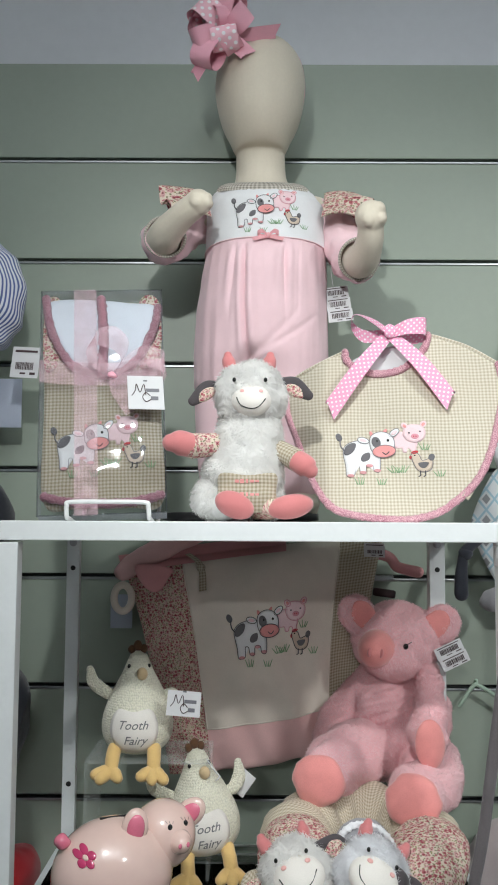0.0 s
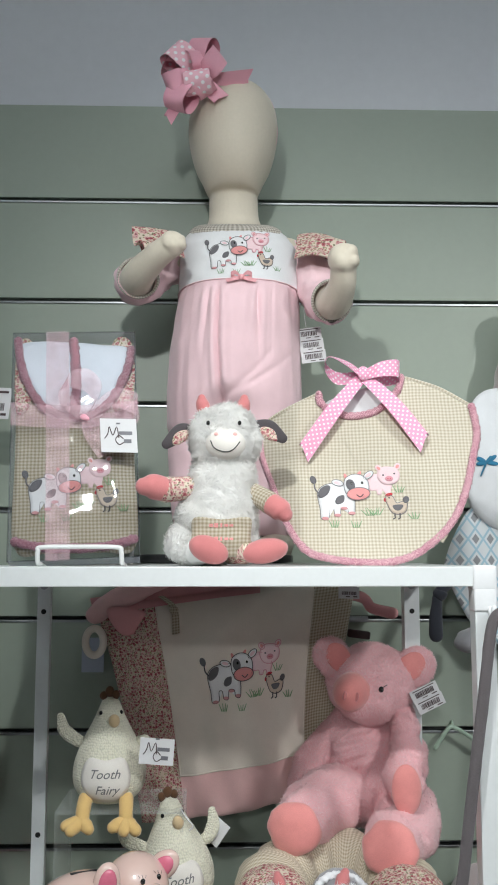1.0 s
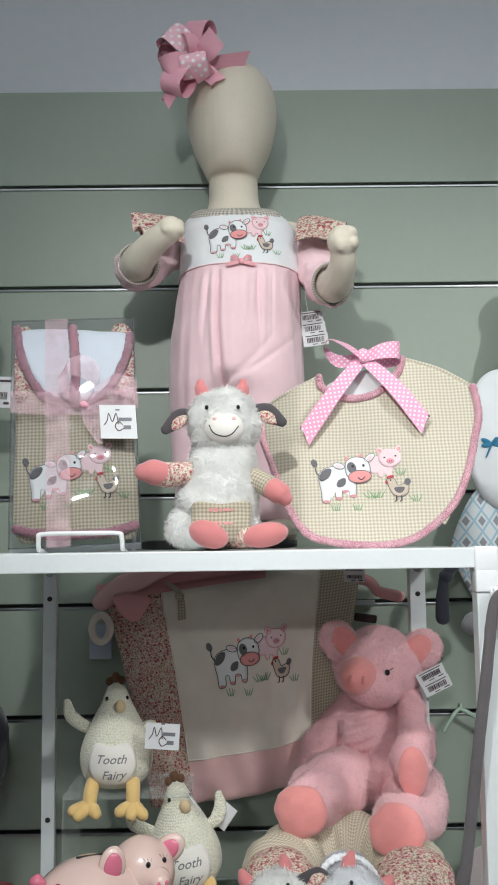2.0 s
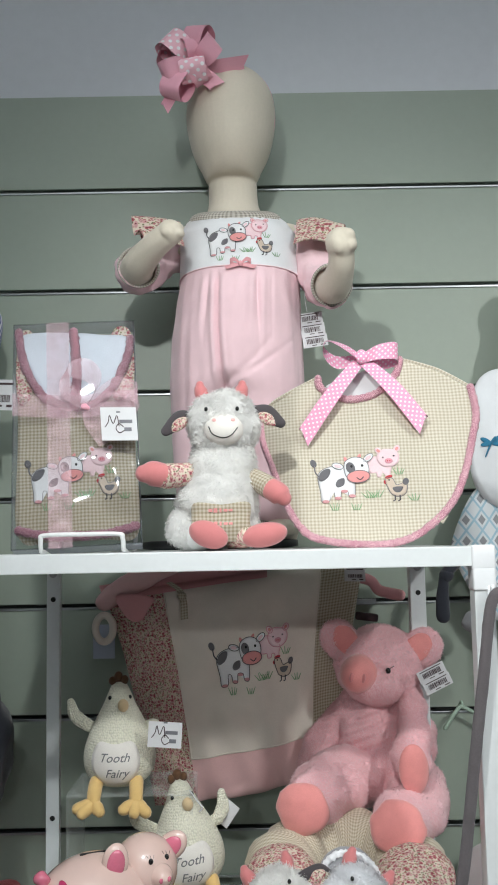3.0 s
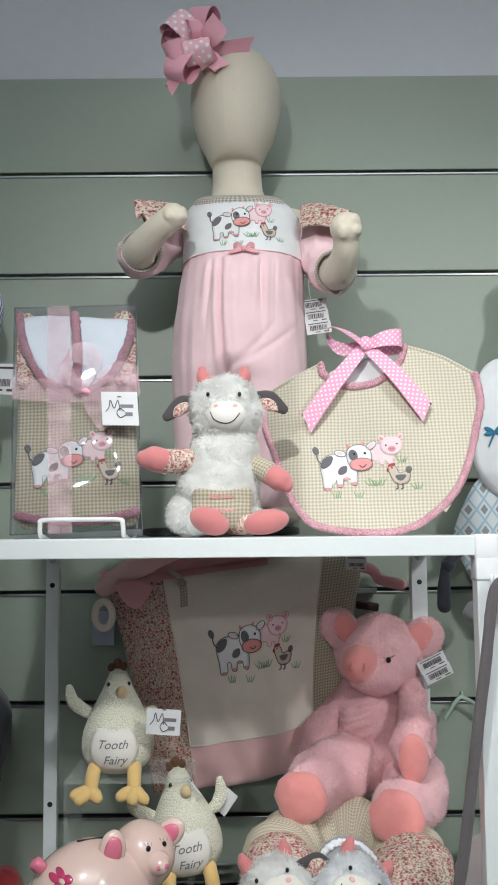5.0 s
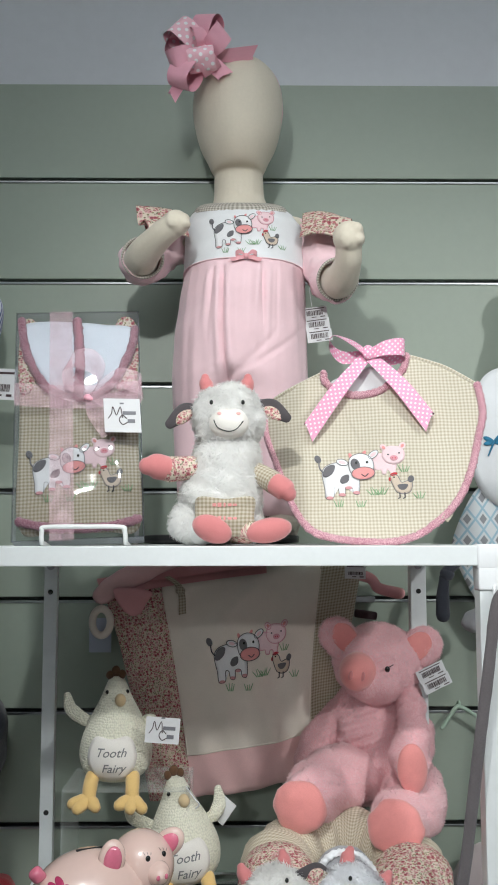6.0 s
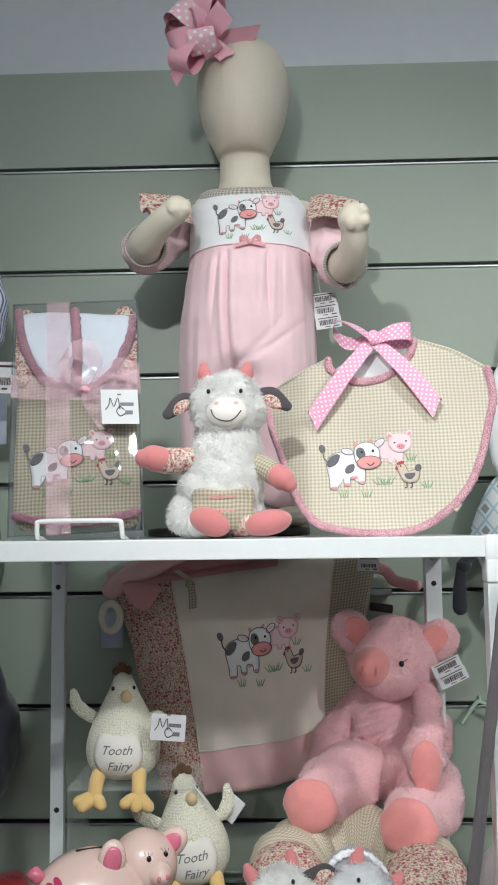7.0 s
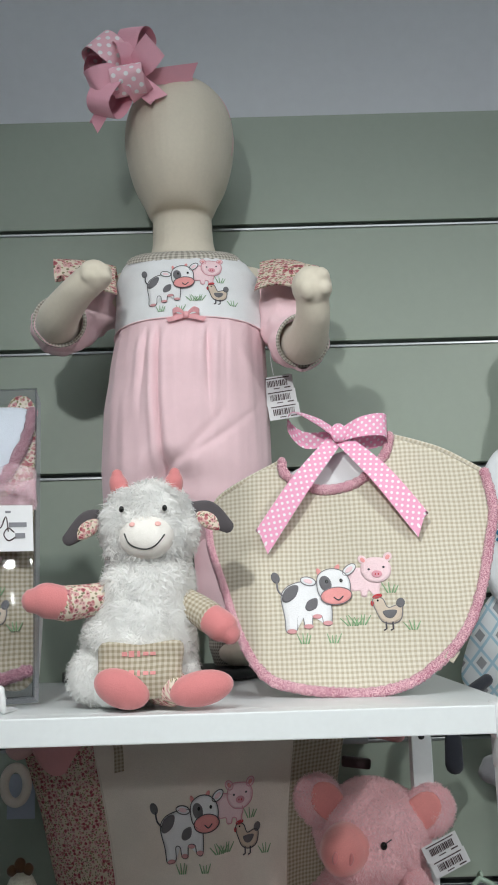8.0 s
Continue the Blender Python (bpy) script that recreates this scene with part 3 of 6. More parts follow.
def farm_applique(at, size, parent, fluffy):
    """The stitched cow, pig, hen and grass; 1 unit of the drawing is size metres across."""
    def put(u, v, h):
        return at((u - 0.5) * size, (v - 0.3) * size, h * 0.34)

    def patch(name, outline, mat, under, high=0.0012, dome=0.0006, label="", edge=None):
        ob = part(name, pad(outline, put, 0.0, high, dome, 4), mat, under, label)
        if edge:
            part("stitched_edge", tube([put(p[0], p[1], high + 0.0002) for p in ring([(q[0], q[1], 0) for q in outline], len(outline))], (0.0034 if fluffy else 0.0042) * size, 6, len(outline) * 2, True), edge, ob if under is parent else under)
        return ob

    soft = 0.0018 if fluffy else 0.0007
    line = GREYSOFT if fluffy else GREYTH
    pig = patch("pig_applique", ring_xy([(0.54, 0.46), (0.58, 0.535), (0.65, 0.54), (0.73, 0.50), (0.765, 0.43), (0.755, 0.385), (0.75, 0.335), (0.715, 0.335), (0.705, 0.37), (0.675, 0.37), (0.665, 0.335), (0.63, 0.335), (0.62, 0.375), (0.56, 0.38)], 48), PINKPATCH, parent, 0.0006, soft, edge=None if fluffy else PINKTH)
    for x, y, a in ((0.652, 0.6, 40), (0.823, 0.615, -35)):
        patch("pig_ear", oval(x, y, 0.028, 0.036, a), PINKPATCH, pig, 0.001 + soft, edge=None if fluffy else PINKTH)
        patch("ear_lining", oval(x, y, 0.014, 0.02, a, 12), SNOUT, pig, 0.002 + soft, 0.0002)
    patch("pig_head", ring_xy([(0.635, 0.51), (0.645, 0.575), (0.69, 0.612), (0.745, 0.615), (0.80, 0.605), (0.838, 0.56), (0.835, 0.49), (0.79, 0.445), (0.73, 0.432), (0.67, 0.452)], 36), PINKPATCH, pig, 0.0014 + soft, soft, edge=None if fluffy else PINKTH)
    patch("pig_snout", oval(0.742, 0.497, 0.036, 0.026), PINKTH, pig, 0.0026 + 2 * soft, 0.0003)
    for x, y in ((0.69, 0.532), (0.79, 0.545)):
        patch("pig_eye", oval(x, y, 0.009, 0.008, 0, 8), GREYTH, pig, 0.0028 + 2 * soft)
    for x in (0.732, 0.752):
        patch("pig_nostril", oval(x, 0.497, 0.005, 0.008, 0, 8), REDTH, pig, 0.0034 + 2 * soft)
    body = ring_xy([(0.07, 0.34), (0.10, 0.41), (0.18, 0.45), (0.30, 0.46), (0.40, 0.40), (0.42, 0.28), (0.41, 0.15), (0.36, 0.15), (0.345, 0.21), (0.29, 0.21), (0.275, 0.13), (0.23, 0.13), (0.215, 0.2), (0.18, 0.2), (0.17, 0.11), (0.10, 0.10), (0.09, 0.2)], 60)
    cow = patch("cow_applique", body, WHITEPATCH, parent, 0.0014, soft, edge=line)
    part("cow_tail", tube([put(*p, 0.0014) for p in ((0.08, 0.36), (0.05, 0.40), (0.045, 0.46))], 0.007 * size, 6, 8), line, cow)
    patch("tail_tuft", oval(0.035, 0.49, 0.03, 0.042, 20), GREYPATCH, cow, 0.0016)
    patch("rump_spot", ring_xy([(0.075, 0.33), (0.1, 0.40), (0.16, 0.435), (0.195, 0.42), (0.17, 0.35), (0.11, 0.31)], 24), GREYPATCH, cow, 0.0022 + soft, 0.0002)
    patch("belly_spot", ring_xy([(0.235, 0.27), (0.26, 0.32), (0.32, 0.335), (0.315, 0.27), (0.26, 0.245)], 20), GREYPATCH, cow, 0.0022 + soft, 0.0002)
    for x, y in ((0.135, 0.105), (0.252, 0.137), (0.315, 0.205), (0.386, 0.157)):
        patch("hoof", oval(x, y, 0.034, 0.016, 0, 12), HOOF, cow, 0.0022 + soft, 0.0002)
    for x, y, a in ((0.265, 0.46, -15), (0.555, 0.535, 40)):
        patch("cow_ear", oval(x, y, 0.055, 0.03, a), WHITEPATCH, cow, 0.002 + soft, edge=line)
        patch("ear_lining", oval(x, y, 0.032, 0.016, a), PINKPATCH, cow, 0.003 + soft)
    for x, y, a in ((0.345, 0.52, 110), (0.47, 0.545, 60)):
        patch("cow_horn", oval(x, y, 0.034, 0.016, a, 12), SNOUT, cow, 0.002 + soft)
    patch("cow_head", ring_xy([(0.325, 0.43), (0.34, 0.505), (0.41, 0.545), (0.49, 0.535), (0.545, 0.48), (0.555, 0.40), (0.52, 0.33), (0.42, 0.31), (0.345, 0.35)], 36), WHITEPATCH, cow, 0.003 + soft, 0.0006, edge=line)
    patch("eye_spot", oval(0.385, 0.44, 0.042, 0.058, 15), GREYPATCH, cow, 0.0042 + soft, 0.0002)
    patch("cow_muzzle", oval(0.455, 0.35, 0.108, 0.062, 5, 24), SNOUT, cow, 0.0046 + soft, 0.0008, edge=line)
    for x, y in ((0.395, 0.455), (0.495, 0.46)):
        patch("cow_eye", oval(x, y, 0.012, 0.014, 0, 10), BLACK, cow, 0.005 + soft)
    part("cow_smile", tube([put(*p, 0.0058 + soft) for p in ((0.44, 0.34), (0.47, 0.32), (0.5, 0.345))], 0.005 * size, 6, 8), GREYTH, cow)
    hen = patch("hen_applique", ring_xy([(0.70, 0.30), (0.725, 0.33), (0.77, 0.315), (0.80, 0.255), (0.86, 0.27), (0.895, 0.25), (0.88, 0.17), (0.82, 0.14), (0.755, 0.16), (0.72, 0.23)], 36), HENBODY, parent, 0.0014, 0.0006, edge=line)
    patch("hen_comb", oval(0.735, 0.335, 0.035, 0.016, 15, 12), REDTH, hen, 0.002)
    patch("hen_wattle", oval(0.698, 0.285, 0.012, 0.02, 0, 10), REDTH, hen, 0.002)
    patch("hen_tail", oval(0.885, 0.285, 0.028, 0.035, -20, 14), GREYPATCH, hen, 0.0022)
    patch("hen_wing", ring_xy([(0.765, 0.23), (0.855, 0.235), (0.83, 0.185), (0.785, 0.185)], 18), GREYPATCH, hen, 0.0026, 0.0003)
    patch("hen_eye", oval(0.735, 0.305, 0.007, 0.008, 0, 8), BLACK, hen, 0.0028)
    for x in (0.78, 0.825):
        part("hen_leg", tube([put(x, 0.15, 0.0012), put(x, 0.105, 0.0012), put(x - 0.015, 0.098, 0.0012)], 0.006 * size, 6), GREYTH, hen)
    rng = random.Random(5)
    for x, y, k in ((0.22, 0.02, 4), (0.42, 0.02, 4), (0.555, 0.135, 5), (0.61, 0.14, 5), (0.83, 0.36, 4), (0.955, 0.10, 4)):
        g = Geo()
        for i in range(k):
            a = (i - (k - 1) / 2) * 0.016
            lean = a * 1.2 + rng.uniform(-0.01, 0.01)
            g.join(tube([put(x + a, y, 0.0008), put(x + a + lean, y + rng.uniform(0.045, 0.07), 0.001)], [0.0058 * size, 0.003 * size], 6, 3))
        part("grass_tuft", g, GRASS, parent)


def ring_xy(pts, n):
    return [(p.x, p.y) for p in ring([(a, b, 0) for a, b in pts], n)]


# ---- the shop's walls ----
PITCH, SLOT0, WALL = 0.1698, 2.0118, 1.46
X0, X1, Y0, TOP = -2.0, 2.0, -3.2, 2.9
# backing board, coloured dark to give the slots their shade
wall_back = single("wall_back", block(((X0 + X1) / 2, WALL + 0.05, 1.090), (X1 - X0, 0.06, 2.180)), DARK, "backing board of the slatted display wall, darkened for the shade in its slots", "wall", "structure", False)
slat = block((0, WALL + 0.009, 0), (X1 - X0, 0.018, PITCH - 0.0092), 0.0012)
lip = block((0, WALL + 0.0065, 0), (X1 - X0, 0.017, 0.0036), 0.0008)
tops = [SLOT0 + PITCH * (1 - k) for k in range(13)]
slat_mesh = to_mesh("slat", slat, GREEN, (0, 0, 0), False)
lip_mesh = to_mesh("slot_insert", lip, ALU, (0, 0, 0), False)
for k, z in enumerate(tops):
    ob = new("slat", slat_mesh)
    ob.parent = wall_back
    ob.location = Vector((0, 0, z - PITCH / 2 - 0.001)) - wall_back.location
    if k:
        ob = new("slot_insert", lip_mesh)
        ob.parent = wall_back
        ob.location = Vector((0, 0, z - 0.0040)) - wall_back.location
single("wall_upper", block((0, WALL + 0.055, (2.1815 + TOP) / 2), (X1 - X0, 0.07, TOP - 2.1815)), UPPER, "pale grey painted wall above the slats", "wall", "structure", False)
single("wall_left", block((X0 - 0.05, (Y0 + WALL) / 2, TOP / 2), (0.1, WALL + 0.08 - Y0 + 0.1, TOP)), UPPER, "pale grey painted side wall", "wall", "structure", False)
single("wall_right", block((X1 + 0.05, (Y0 + WALL) / 2, TOP / 2), (0.1, WALL + 0.08 - Y0 + 0.1, TOP)), UPPER, "pale grey painted side wall", "wall", "structure", False)
single("wall_front", block((0, Y0 - 0.05, TOP / 2), (X1 - X0, 0.1, TOP)), UPPER, "pale grey painted wall across the shop", "wall", "structure", False)
single("ceiling", block((0, (Y0 + WALL) / 2, TOP + 0.05), (X1 - X0 + 0.2, WALL - Y0 + 0.4, 0.1)), CEIL, "white painted ceiling", "ceiling", "structure", False)
single("floor", block((0, (Y0 + WALL) / 2, -0.05), (X1 - X0 + 0.2, WALL - Y0 + 0.4, 0.1)), FLOOR, "grey vinyl shop floor", "floor", "structure", False)

# ---- white display rack ----
SHELF, LOW = 1.419, 0.966
FRONT = 0.979
rack = thing("display_rack", (0.013, 1.15, 0.0), "white powder-coated metal display rack with a solid top shelf", "rack")
for x in (-0.255, 0.280):
    part("front_post", block((x, FRONT + 0.0115, (SHELF - 0.022) / 2), (0.022, 0.022, SHELF - 0.024), 0.0015), WHITE, rack, smooth=False)
for x, wide, deep in ((-0.2495, 0.0185, 0.014), (0.270, 0.022, 0.022)):
    post = part("rear_post", block((x, 1.315 + deep / 2, (SHELF - 0.022) / 2), (wide, deep, SHELF - 0.024), 0.0012), WHITE, rack, smooth=False)
    part("screw", cylinder((x, 1.3145, 1.388), 0.0055, 0.003, (90, 0, 0), 14), STEEL, post)
    for z in (1.352, 1.302 - 0.25):
        part("screw_hole", cylinder((x, 1.3148, z), 0.0036, 0.0008, (90, 0, 0), 14), HOLE, post)
part("front_rail", block((0.002, FRONT + 0.0105, SHELF - 0.0105), (0.532, 0.021, 0.021), 0.0012), WHITE, rack, smooth=False)
part("rear_rail", block((0.0125, 1.326, SHELF - 0.0105), (0.555, 0.021, 0.021), 0.0012), WHITE, rack, smooth=False)
part("shelf_board", block((0.0115, 1.158, SHELF - 0.0045), (0.548, 0.315, 0.009), 0.0008), WHITE, rack, smooth=False)
for x in (-0.255, 0.280):
    part("side_rail", block((x, 1.158, SHELF - 0.013), (0.021, 0.315, 0.018), 0.001), WHITE, rack, smooth=False)
cap = part("corner_cap", block((0.2802, FRONT + 0.0105, SHELF - 0.012), (0.0262, 0.025, 0.027), 0.003), PLASTIC, rack, "rounded white plastic corner cap")
part("cap_hook", tube([(0.285, FRONT - 0.001, 1.375), (0.285, FRONT - 0.006, 1.366), (0.285, FRONT - 0.012, 1.366), (0.285, FRONT - 0.014, 1.376)], 0.0032, 10, 12), PLASTIC, cap)
part("cap_sleeve", block((0.2802, FRONT + 0.0105, 1.385), (0.0245, 0.0245, 0.026), 0.002), PLASTIC, cap)
for x in (-0.255, 0.280):
    part("lower_rail", block((x, 1.158, LOW - 0.011), (0.02, 0.316, 0.02), 0.001), WHITE, rack, smooth=False)
part("lower_rail", block((0.0125, 1.326, LOW - 0.011), (0.50, 0.02, 0.02), 0.001), WHITE, rack, smooth=False)
part("lower_rail", block((0.0125, FRONT + 0.0105, LOW - 0.011), (0.51, 0.02, 0.02), 0.001), WHITE, rack, smooth=False)
part("glass_shelf", block((0.0125, 1.158, LOW + 0.0035), (0.53, 0.33, 0.006), 0.001), GLASS, rack, "clear glass lower shelf", smooth=False)
LOW += 0.0068

# ---- child mannequin ----
TX, TY = 0.024, 1.35
TORSO = [  # height, middle x, half width, depth in front, depth behind
    (1.565, 0.019, 0.030, 0.03, 0.03), (1.572, 0.019, 0.07, 0.058, 0.06), (1.59, 0.0185, 0.089, 0.078, 0.078), (1.62, 0.0175, 0.096, 0.092, 0.086), (1.66, 0.0175, 0.097, 0.104, 0.09), (1.72, 0.0185, 0.0955, 0.112, 0.092),
    (1.77, 0.0215, 0.091, 0.114, 0.09), (1.812, 0.0245, 0.087, 0.106, 0.088), (1.85, 0.0245, 0.0855, 0.092, 0.085), (1.88, 0.0235, 0.085, 0.086, 0.075),
    (1.90, 0.0205, 0.0755, 0.074, 0.064), (1.912, 0.0175, 0.0605, 0.062, 0.056), (1.922, 0.0165, 0.0485, 0.052, 0.05)]


def torso(z):
    for a, b in zip(TORSO, TORSO[1:]):
        if z <= b[0]:
            break
    u = min(max((z - a[0]) / (b[0] - a[0]), 0), 1)
    u = u * u * (3 - 2 * u) * 0.4 + u * 0.6
    return [p + (q - p) * u for p, q in zip(a, b)][1:]


def torso_point(z, a, grow=0.0):
    """On the trunk at height z and angle a, where 0 is its front."""
    cx, w, f, bk = torso(z)
    s, c = math.sin(a), math.cos(a)
    k = 2 / 2.35
    x = math.copysign(abs(s) ** k, s) * (w + grow)
    y = -math.copysign(abs(c) ** k, c) * ((f if c > 0 else bk) + grow)
    return Vector((cx + x, TY + y, z))


def chest(u, v, h):
    """Cloth coordinates round (0.028, 1.85) to the trunk's front."""
    z = 1.851 + v
    cx, w, f, bk = torso(z)
    s = max(-0.98, min(0.98, (0.024 + u - cx) / (w + 0.0035)))
    y = TY - (f + 0.0035) * (1 - abs(s) ** 2.35) ** (1 / 2.35)
    return Vector((0.024 + u, y - h, z))


def shell(z0, z1, grow, nu=64, nv=30, folds=0.0, arc=math.tau):
    def fn(s, t):
        z, a = z0 + (z1 - z0) * t, (s - 0.5) * arc
        g = grow
        if folds:
            def bell(mid, wide):
                return math.exp(-((a - mid) / wide) ** 2)

            # gathers under the bow: one deep crease down to the crotch, shorter ones beside it
            top = min(1, max(0, (1.807 - z) / 0.018))
            short = top * min(1, max(0, (z - 1.69) / 0.08))
            deep = -0.27 + 0.11 * min(1, max(0, (1.80 - z) / 0.15))
            g += top * folds * (-0.42 * bell(deep, 0.026) + 0.36 * bell(deep + 0.085, 0.06) + 0.2 * bell(deep - 0.075, 0.045))
            g += short * folds * (-0.3 * bell(0.23 + (1.8 - z) * 0.5, 0.026) + 0.3 * bell(0.15, 0.05) + 0.18 * bell(0.33, 0.05) - 0.16 * bell(-0.42, 0.03) + 0.16 * bell(-0.5, 0.05) - 0.12 * bell(0.47, 0.03) + 0.1 * bell(0.0, 0.03))
            g += wob((a, 0, z * 1.2), 7.0, 0.0014)
            # the parting of the legs and the creases that run up from it
            part_in = min(1, max(0, (1.668 - z) / 0.03))
            g -= 0.022 * part_in * math.exp(-((a + 0.13) / (0.10 + 0.1 * part_in)) ** 2)
            up = min(1, max(0, (1.73 - z) / 0.05)) * min(1, max(0, (z - 1.62) / 0.03))
            for slope, away in ((9.0, -0.06), (16.0, -0.03)):
                g -= 0.0028 * up * math.exp(-((a - away - slope * (z - 1.655)) / 0.06) ** 2)
        return torso_point(z, a, g), (a * 0.1, z)

    return grid(nu, nv, fn)


HEAD = [  # height, half width, depth in front, depth behind
    (1.9735, 0.0, 0.0, 0.0), (1.9745, 0.034, 0.038, 0.036), (1.980, 0.0405, 0.054, 0.045), (1.994, 0.0465, 0.068, 0.055), (2.014, 0.0565, 0.078, 0.066), (2.04, 0.0640, 0.083, 0.076),
    (2.07, 0.0685, 0.085, 0.083), (2.098, 0.0665, 0.082, 0.084), (2.121, 0.058, 0.07, 0.074), (2.138, 0.044, 0.053, 0.058), (2.1480, 0.026, 0.032, 0.036), (2.1520, 0.002, 0.002, 0.002)]


def head_geo():
    rows = spline([(z, w, f) for z, w, f, b in HEAD], 40)
    back = [p[0] for p in spline([(b, 0, 0) for z, w, f, b in HEAD], 40)]

    def fn(s, t):
        i = round(t * 40)
        z, w, f = rows[i]
        a = (s - 0.5) * math.tau
        c, d = math.sin(a), math.cos(a)
        face = 0.0022 * math.exp(-((a) / 0.35) ** 2) * math.exp(-((z - 2.025) / 0.02) ** 2)
        return Vector((0.0150 + c * max(w, 0.001), 1.345 - d * ((max(f, 0.001) + face) if d > 0 else max(back[i], 0.001)), z)), (a * 0.07, z)

    return grid(48, 40, fn)


body = head_geo()
body.join(tube([(0.017, 1.355, 1.85), (0.017, 1.355, 1.915), (0.0165, 1.354, 1.94), (0.016, 1.352, 1.972)], [0.047, 0.045, 0.0385, 0.037], 32, 14))
body.join(shell(1.565, 1.921, -0.004, 40, 16))
ARM_L = [(-0.045, 1.36, 1.885), (-0.095, 1.34, 1.857), (-0.1235, 1.299, 1.824), (-0.118, 1.255, 1.821), (-0.092, 1.216, 1.834), (-0.074, 1.2, 1.843)]
ARM_R = [(0.095, 1.36, 1.885), (0.128, 1.335, 1.85), (0.149, 1.287, 1.797), (0.157, 1.242, 1.782), (0.162, 1.2, 1.796), (0.161, 1.184, 1.812)]
body.join(tube(ARM_L, [0.03, 0.026, 0.025, 0.023, 0.0185, 0.0175], 20, 24))
body.join(tube(ARM_R, [0.03, 0.026, 0.025, 0.023, 0.0185, 0.0175], 20, 24))
# mitten hands: a palm, faint curled fingers and a thumb each
for c, r in (((-0.068, 1.196, 1.8465), (0.0185, 0.018, 0.0175)), ((-0.058, 1.192, 1.8505), (0.009, 0.011, 0.007)), ((-0.057, 1.191, 1.8425), (0.009, 0.011, 0.0075)), ((-0.07, 1.1835, 1.843), (0.010, 0.0065, 0.008)),
             ((0.1605, 1.178, 1.821), (0.0212, 0.0205, 0.022)), ((0.168, 1.169, 1.828), (0.011, 0.012, 0.011)), ((0.171, 1.17, 1.816), (0.010, 0.012, 0.010)), ((0.156, 1.166, 1.815), (0.010, 0.009, 0.013))):
    body.join(egg(c, r, nu=20, nv=12, rough=0.001, scale=70.0))
for x, x2 in ((-0.03, -0.026), (0.072, 0.076)):
    body.join(tube([(x, 1.345, 1.6), (x2, 1.345, 1.5), (x2, 1.345, 1.447)], [0.044, 0.038, 0.03], 20, 10))
    body.join(egg((x2, 1.325, 1.4465), (0.026, 0.045, 0.015), nu=18, nv=10))
single("mannequin", body, SKIN, "headless-faced cream fabric toddler mannequin standing on the shelf", "mannequin", origin=(0.024, 1.345, SHELF + 0.0132))
weld = bpy.data.objects["mannequin"].modifiers.new("weld", "REMESH")
weld.mode, weld.voxel_size, weld.use_smooth_shade = "VOXEL", 0.0019, True
even = bpy.data.objects["mannequin"].modifiers.new("even", "SMOOTH")
even.factor, even.iterations = 0.5, 1

single("mannequin_stand", cylinder((0.02, 1.33, SHELF + 0.0066), 1.0, 0.013).moved(Matrix.LocRotScale(Vector((-0.012, 1.33, 0)), None, Vector((0.114, 0.085, 1))) @ Matrix.Translation(Vector((-0.02, -1.33, 0)))), BASE, "low black oval base under the mannequin's feet", "stand")

# ---- romper on the mannequin ----
romper = thing("baby_romper", (0.024, 1.345, 1.45), "pale pink baby romper with white yoke and farm applique", "romper")
trunk = shell(1.566, 1.815, 0.003, 420, 60, 0.015)
part("trunk", trunk, PINK, romper, "pale pink gathered jersey front")
for x, x2, out in ((-0.032, -0.03, -1), (0.068, 0.072, 1)):
    leg = tube([(x, 1.335, 1.65), (x, 1.325, 1.60), (x2, 1.332, 1.54), (x2, 1.34, 1.485), (x2, 1.345, 1.468)], [0.036, 0.0445, 0.0455, 0.042, 0.034], 40, 26, rough=0.003, scale=32.0)
    part("trouser_leg", leg, PINK, romper)
    part("ankle_cuff", tube([(x2, 1.345, 1.47), (x2, 1.345, 1.452)], [0.034, 0.033], 24, 6), CHECK_TINY, romper)
part("waist_seam", tube([torso_point(1.8135, (k / 60 - 0.5) * math.tau, 0.0042) for k in range(61)], 0.0009, 6), PINK, romper)


def neckline(a):
    return 1.8955 + 0.0185 * min(1.0, 1 - math.cos(a))


def collar_fn(s, t):
    a = (s - 0.5) * math.tau
    zb = neckline(a)
    p = torso_point(min(zb, 1.9215), a, 0.0072 + 0.0006 * math.sin(a * 40))
    q = Vector((0.0165 + 0.0465 * math.sin(a), 1.355 - 0.0465 * math.cos(a), zb + 0.016))
    k = p.lerp(q, 0.55 * t * t)
    return Vector((k.x, k.y, zb - 0.005 + 0.0195 * t)), (a * 0.06, t * 0.017)


def yoke_fn(s, t):
    a = (s - 0.5) * math.tau
    z = 1.8135 + (neckline(a) + 0.002 - 1.8135) * t
    return torso_point(min(z, 1.9215), a, 0.0042), (a * 0.1, z)


part("yoke", grid(80, 24, yoke_fn), YOKE, romper, "white jersey yoke")
part("collar", grid(90, 6, collar_fn), CHECK_TINY, romper, "gathered grey gingham collar")
for arm, side in ((ARM_L, -1), (ARM_R, 1)):
    pts = arm[:4]
    end = [Vector(pts[2]) * 0.35 + Vector(pts[3]) * 0.65]
    sleeve = tube([*pts[:3], end[0]], [0.026, 0.032, 0.0325, 0.0285], 48, 36, rough=0.006, scale=60.0, cap=False)
    part("sleeve", sleeve, PINK, romper)
    d = (end[0] - Vector(pts[2])).normalized()
    part("cuff_binding", tube([p for p in [Vector(q) for q in tube([end[0], end[0] + d * 0.001], 0.0284, 36, cap=False).v[:36]]], 0.0022, 8, 72, True), CHECK_TINY, romper, "gingham cuff binding")


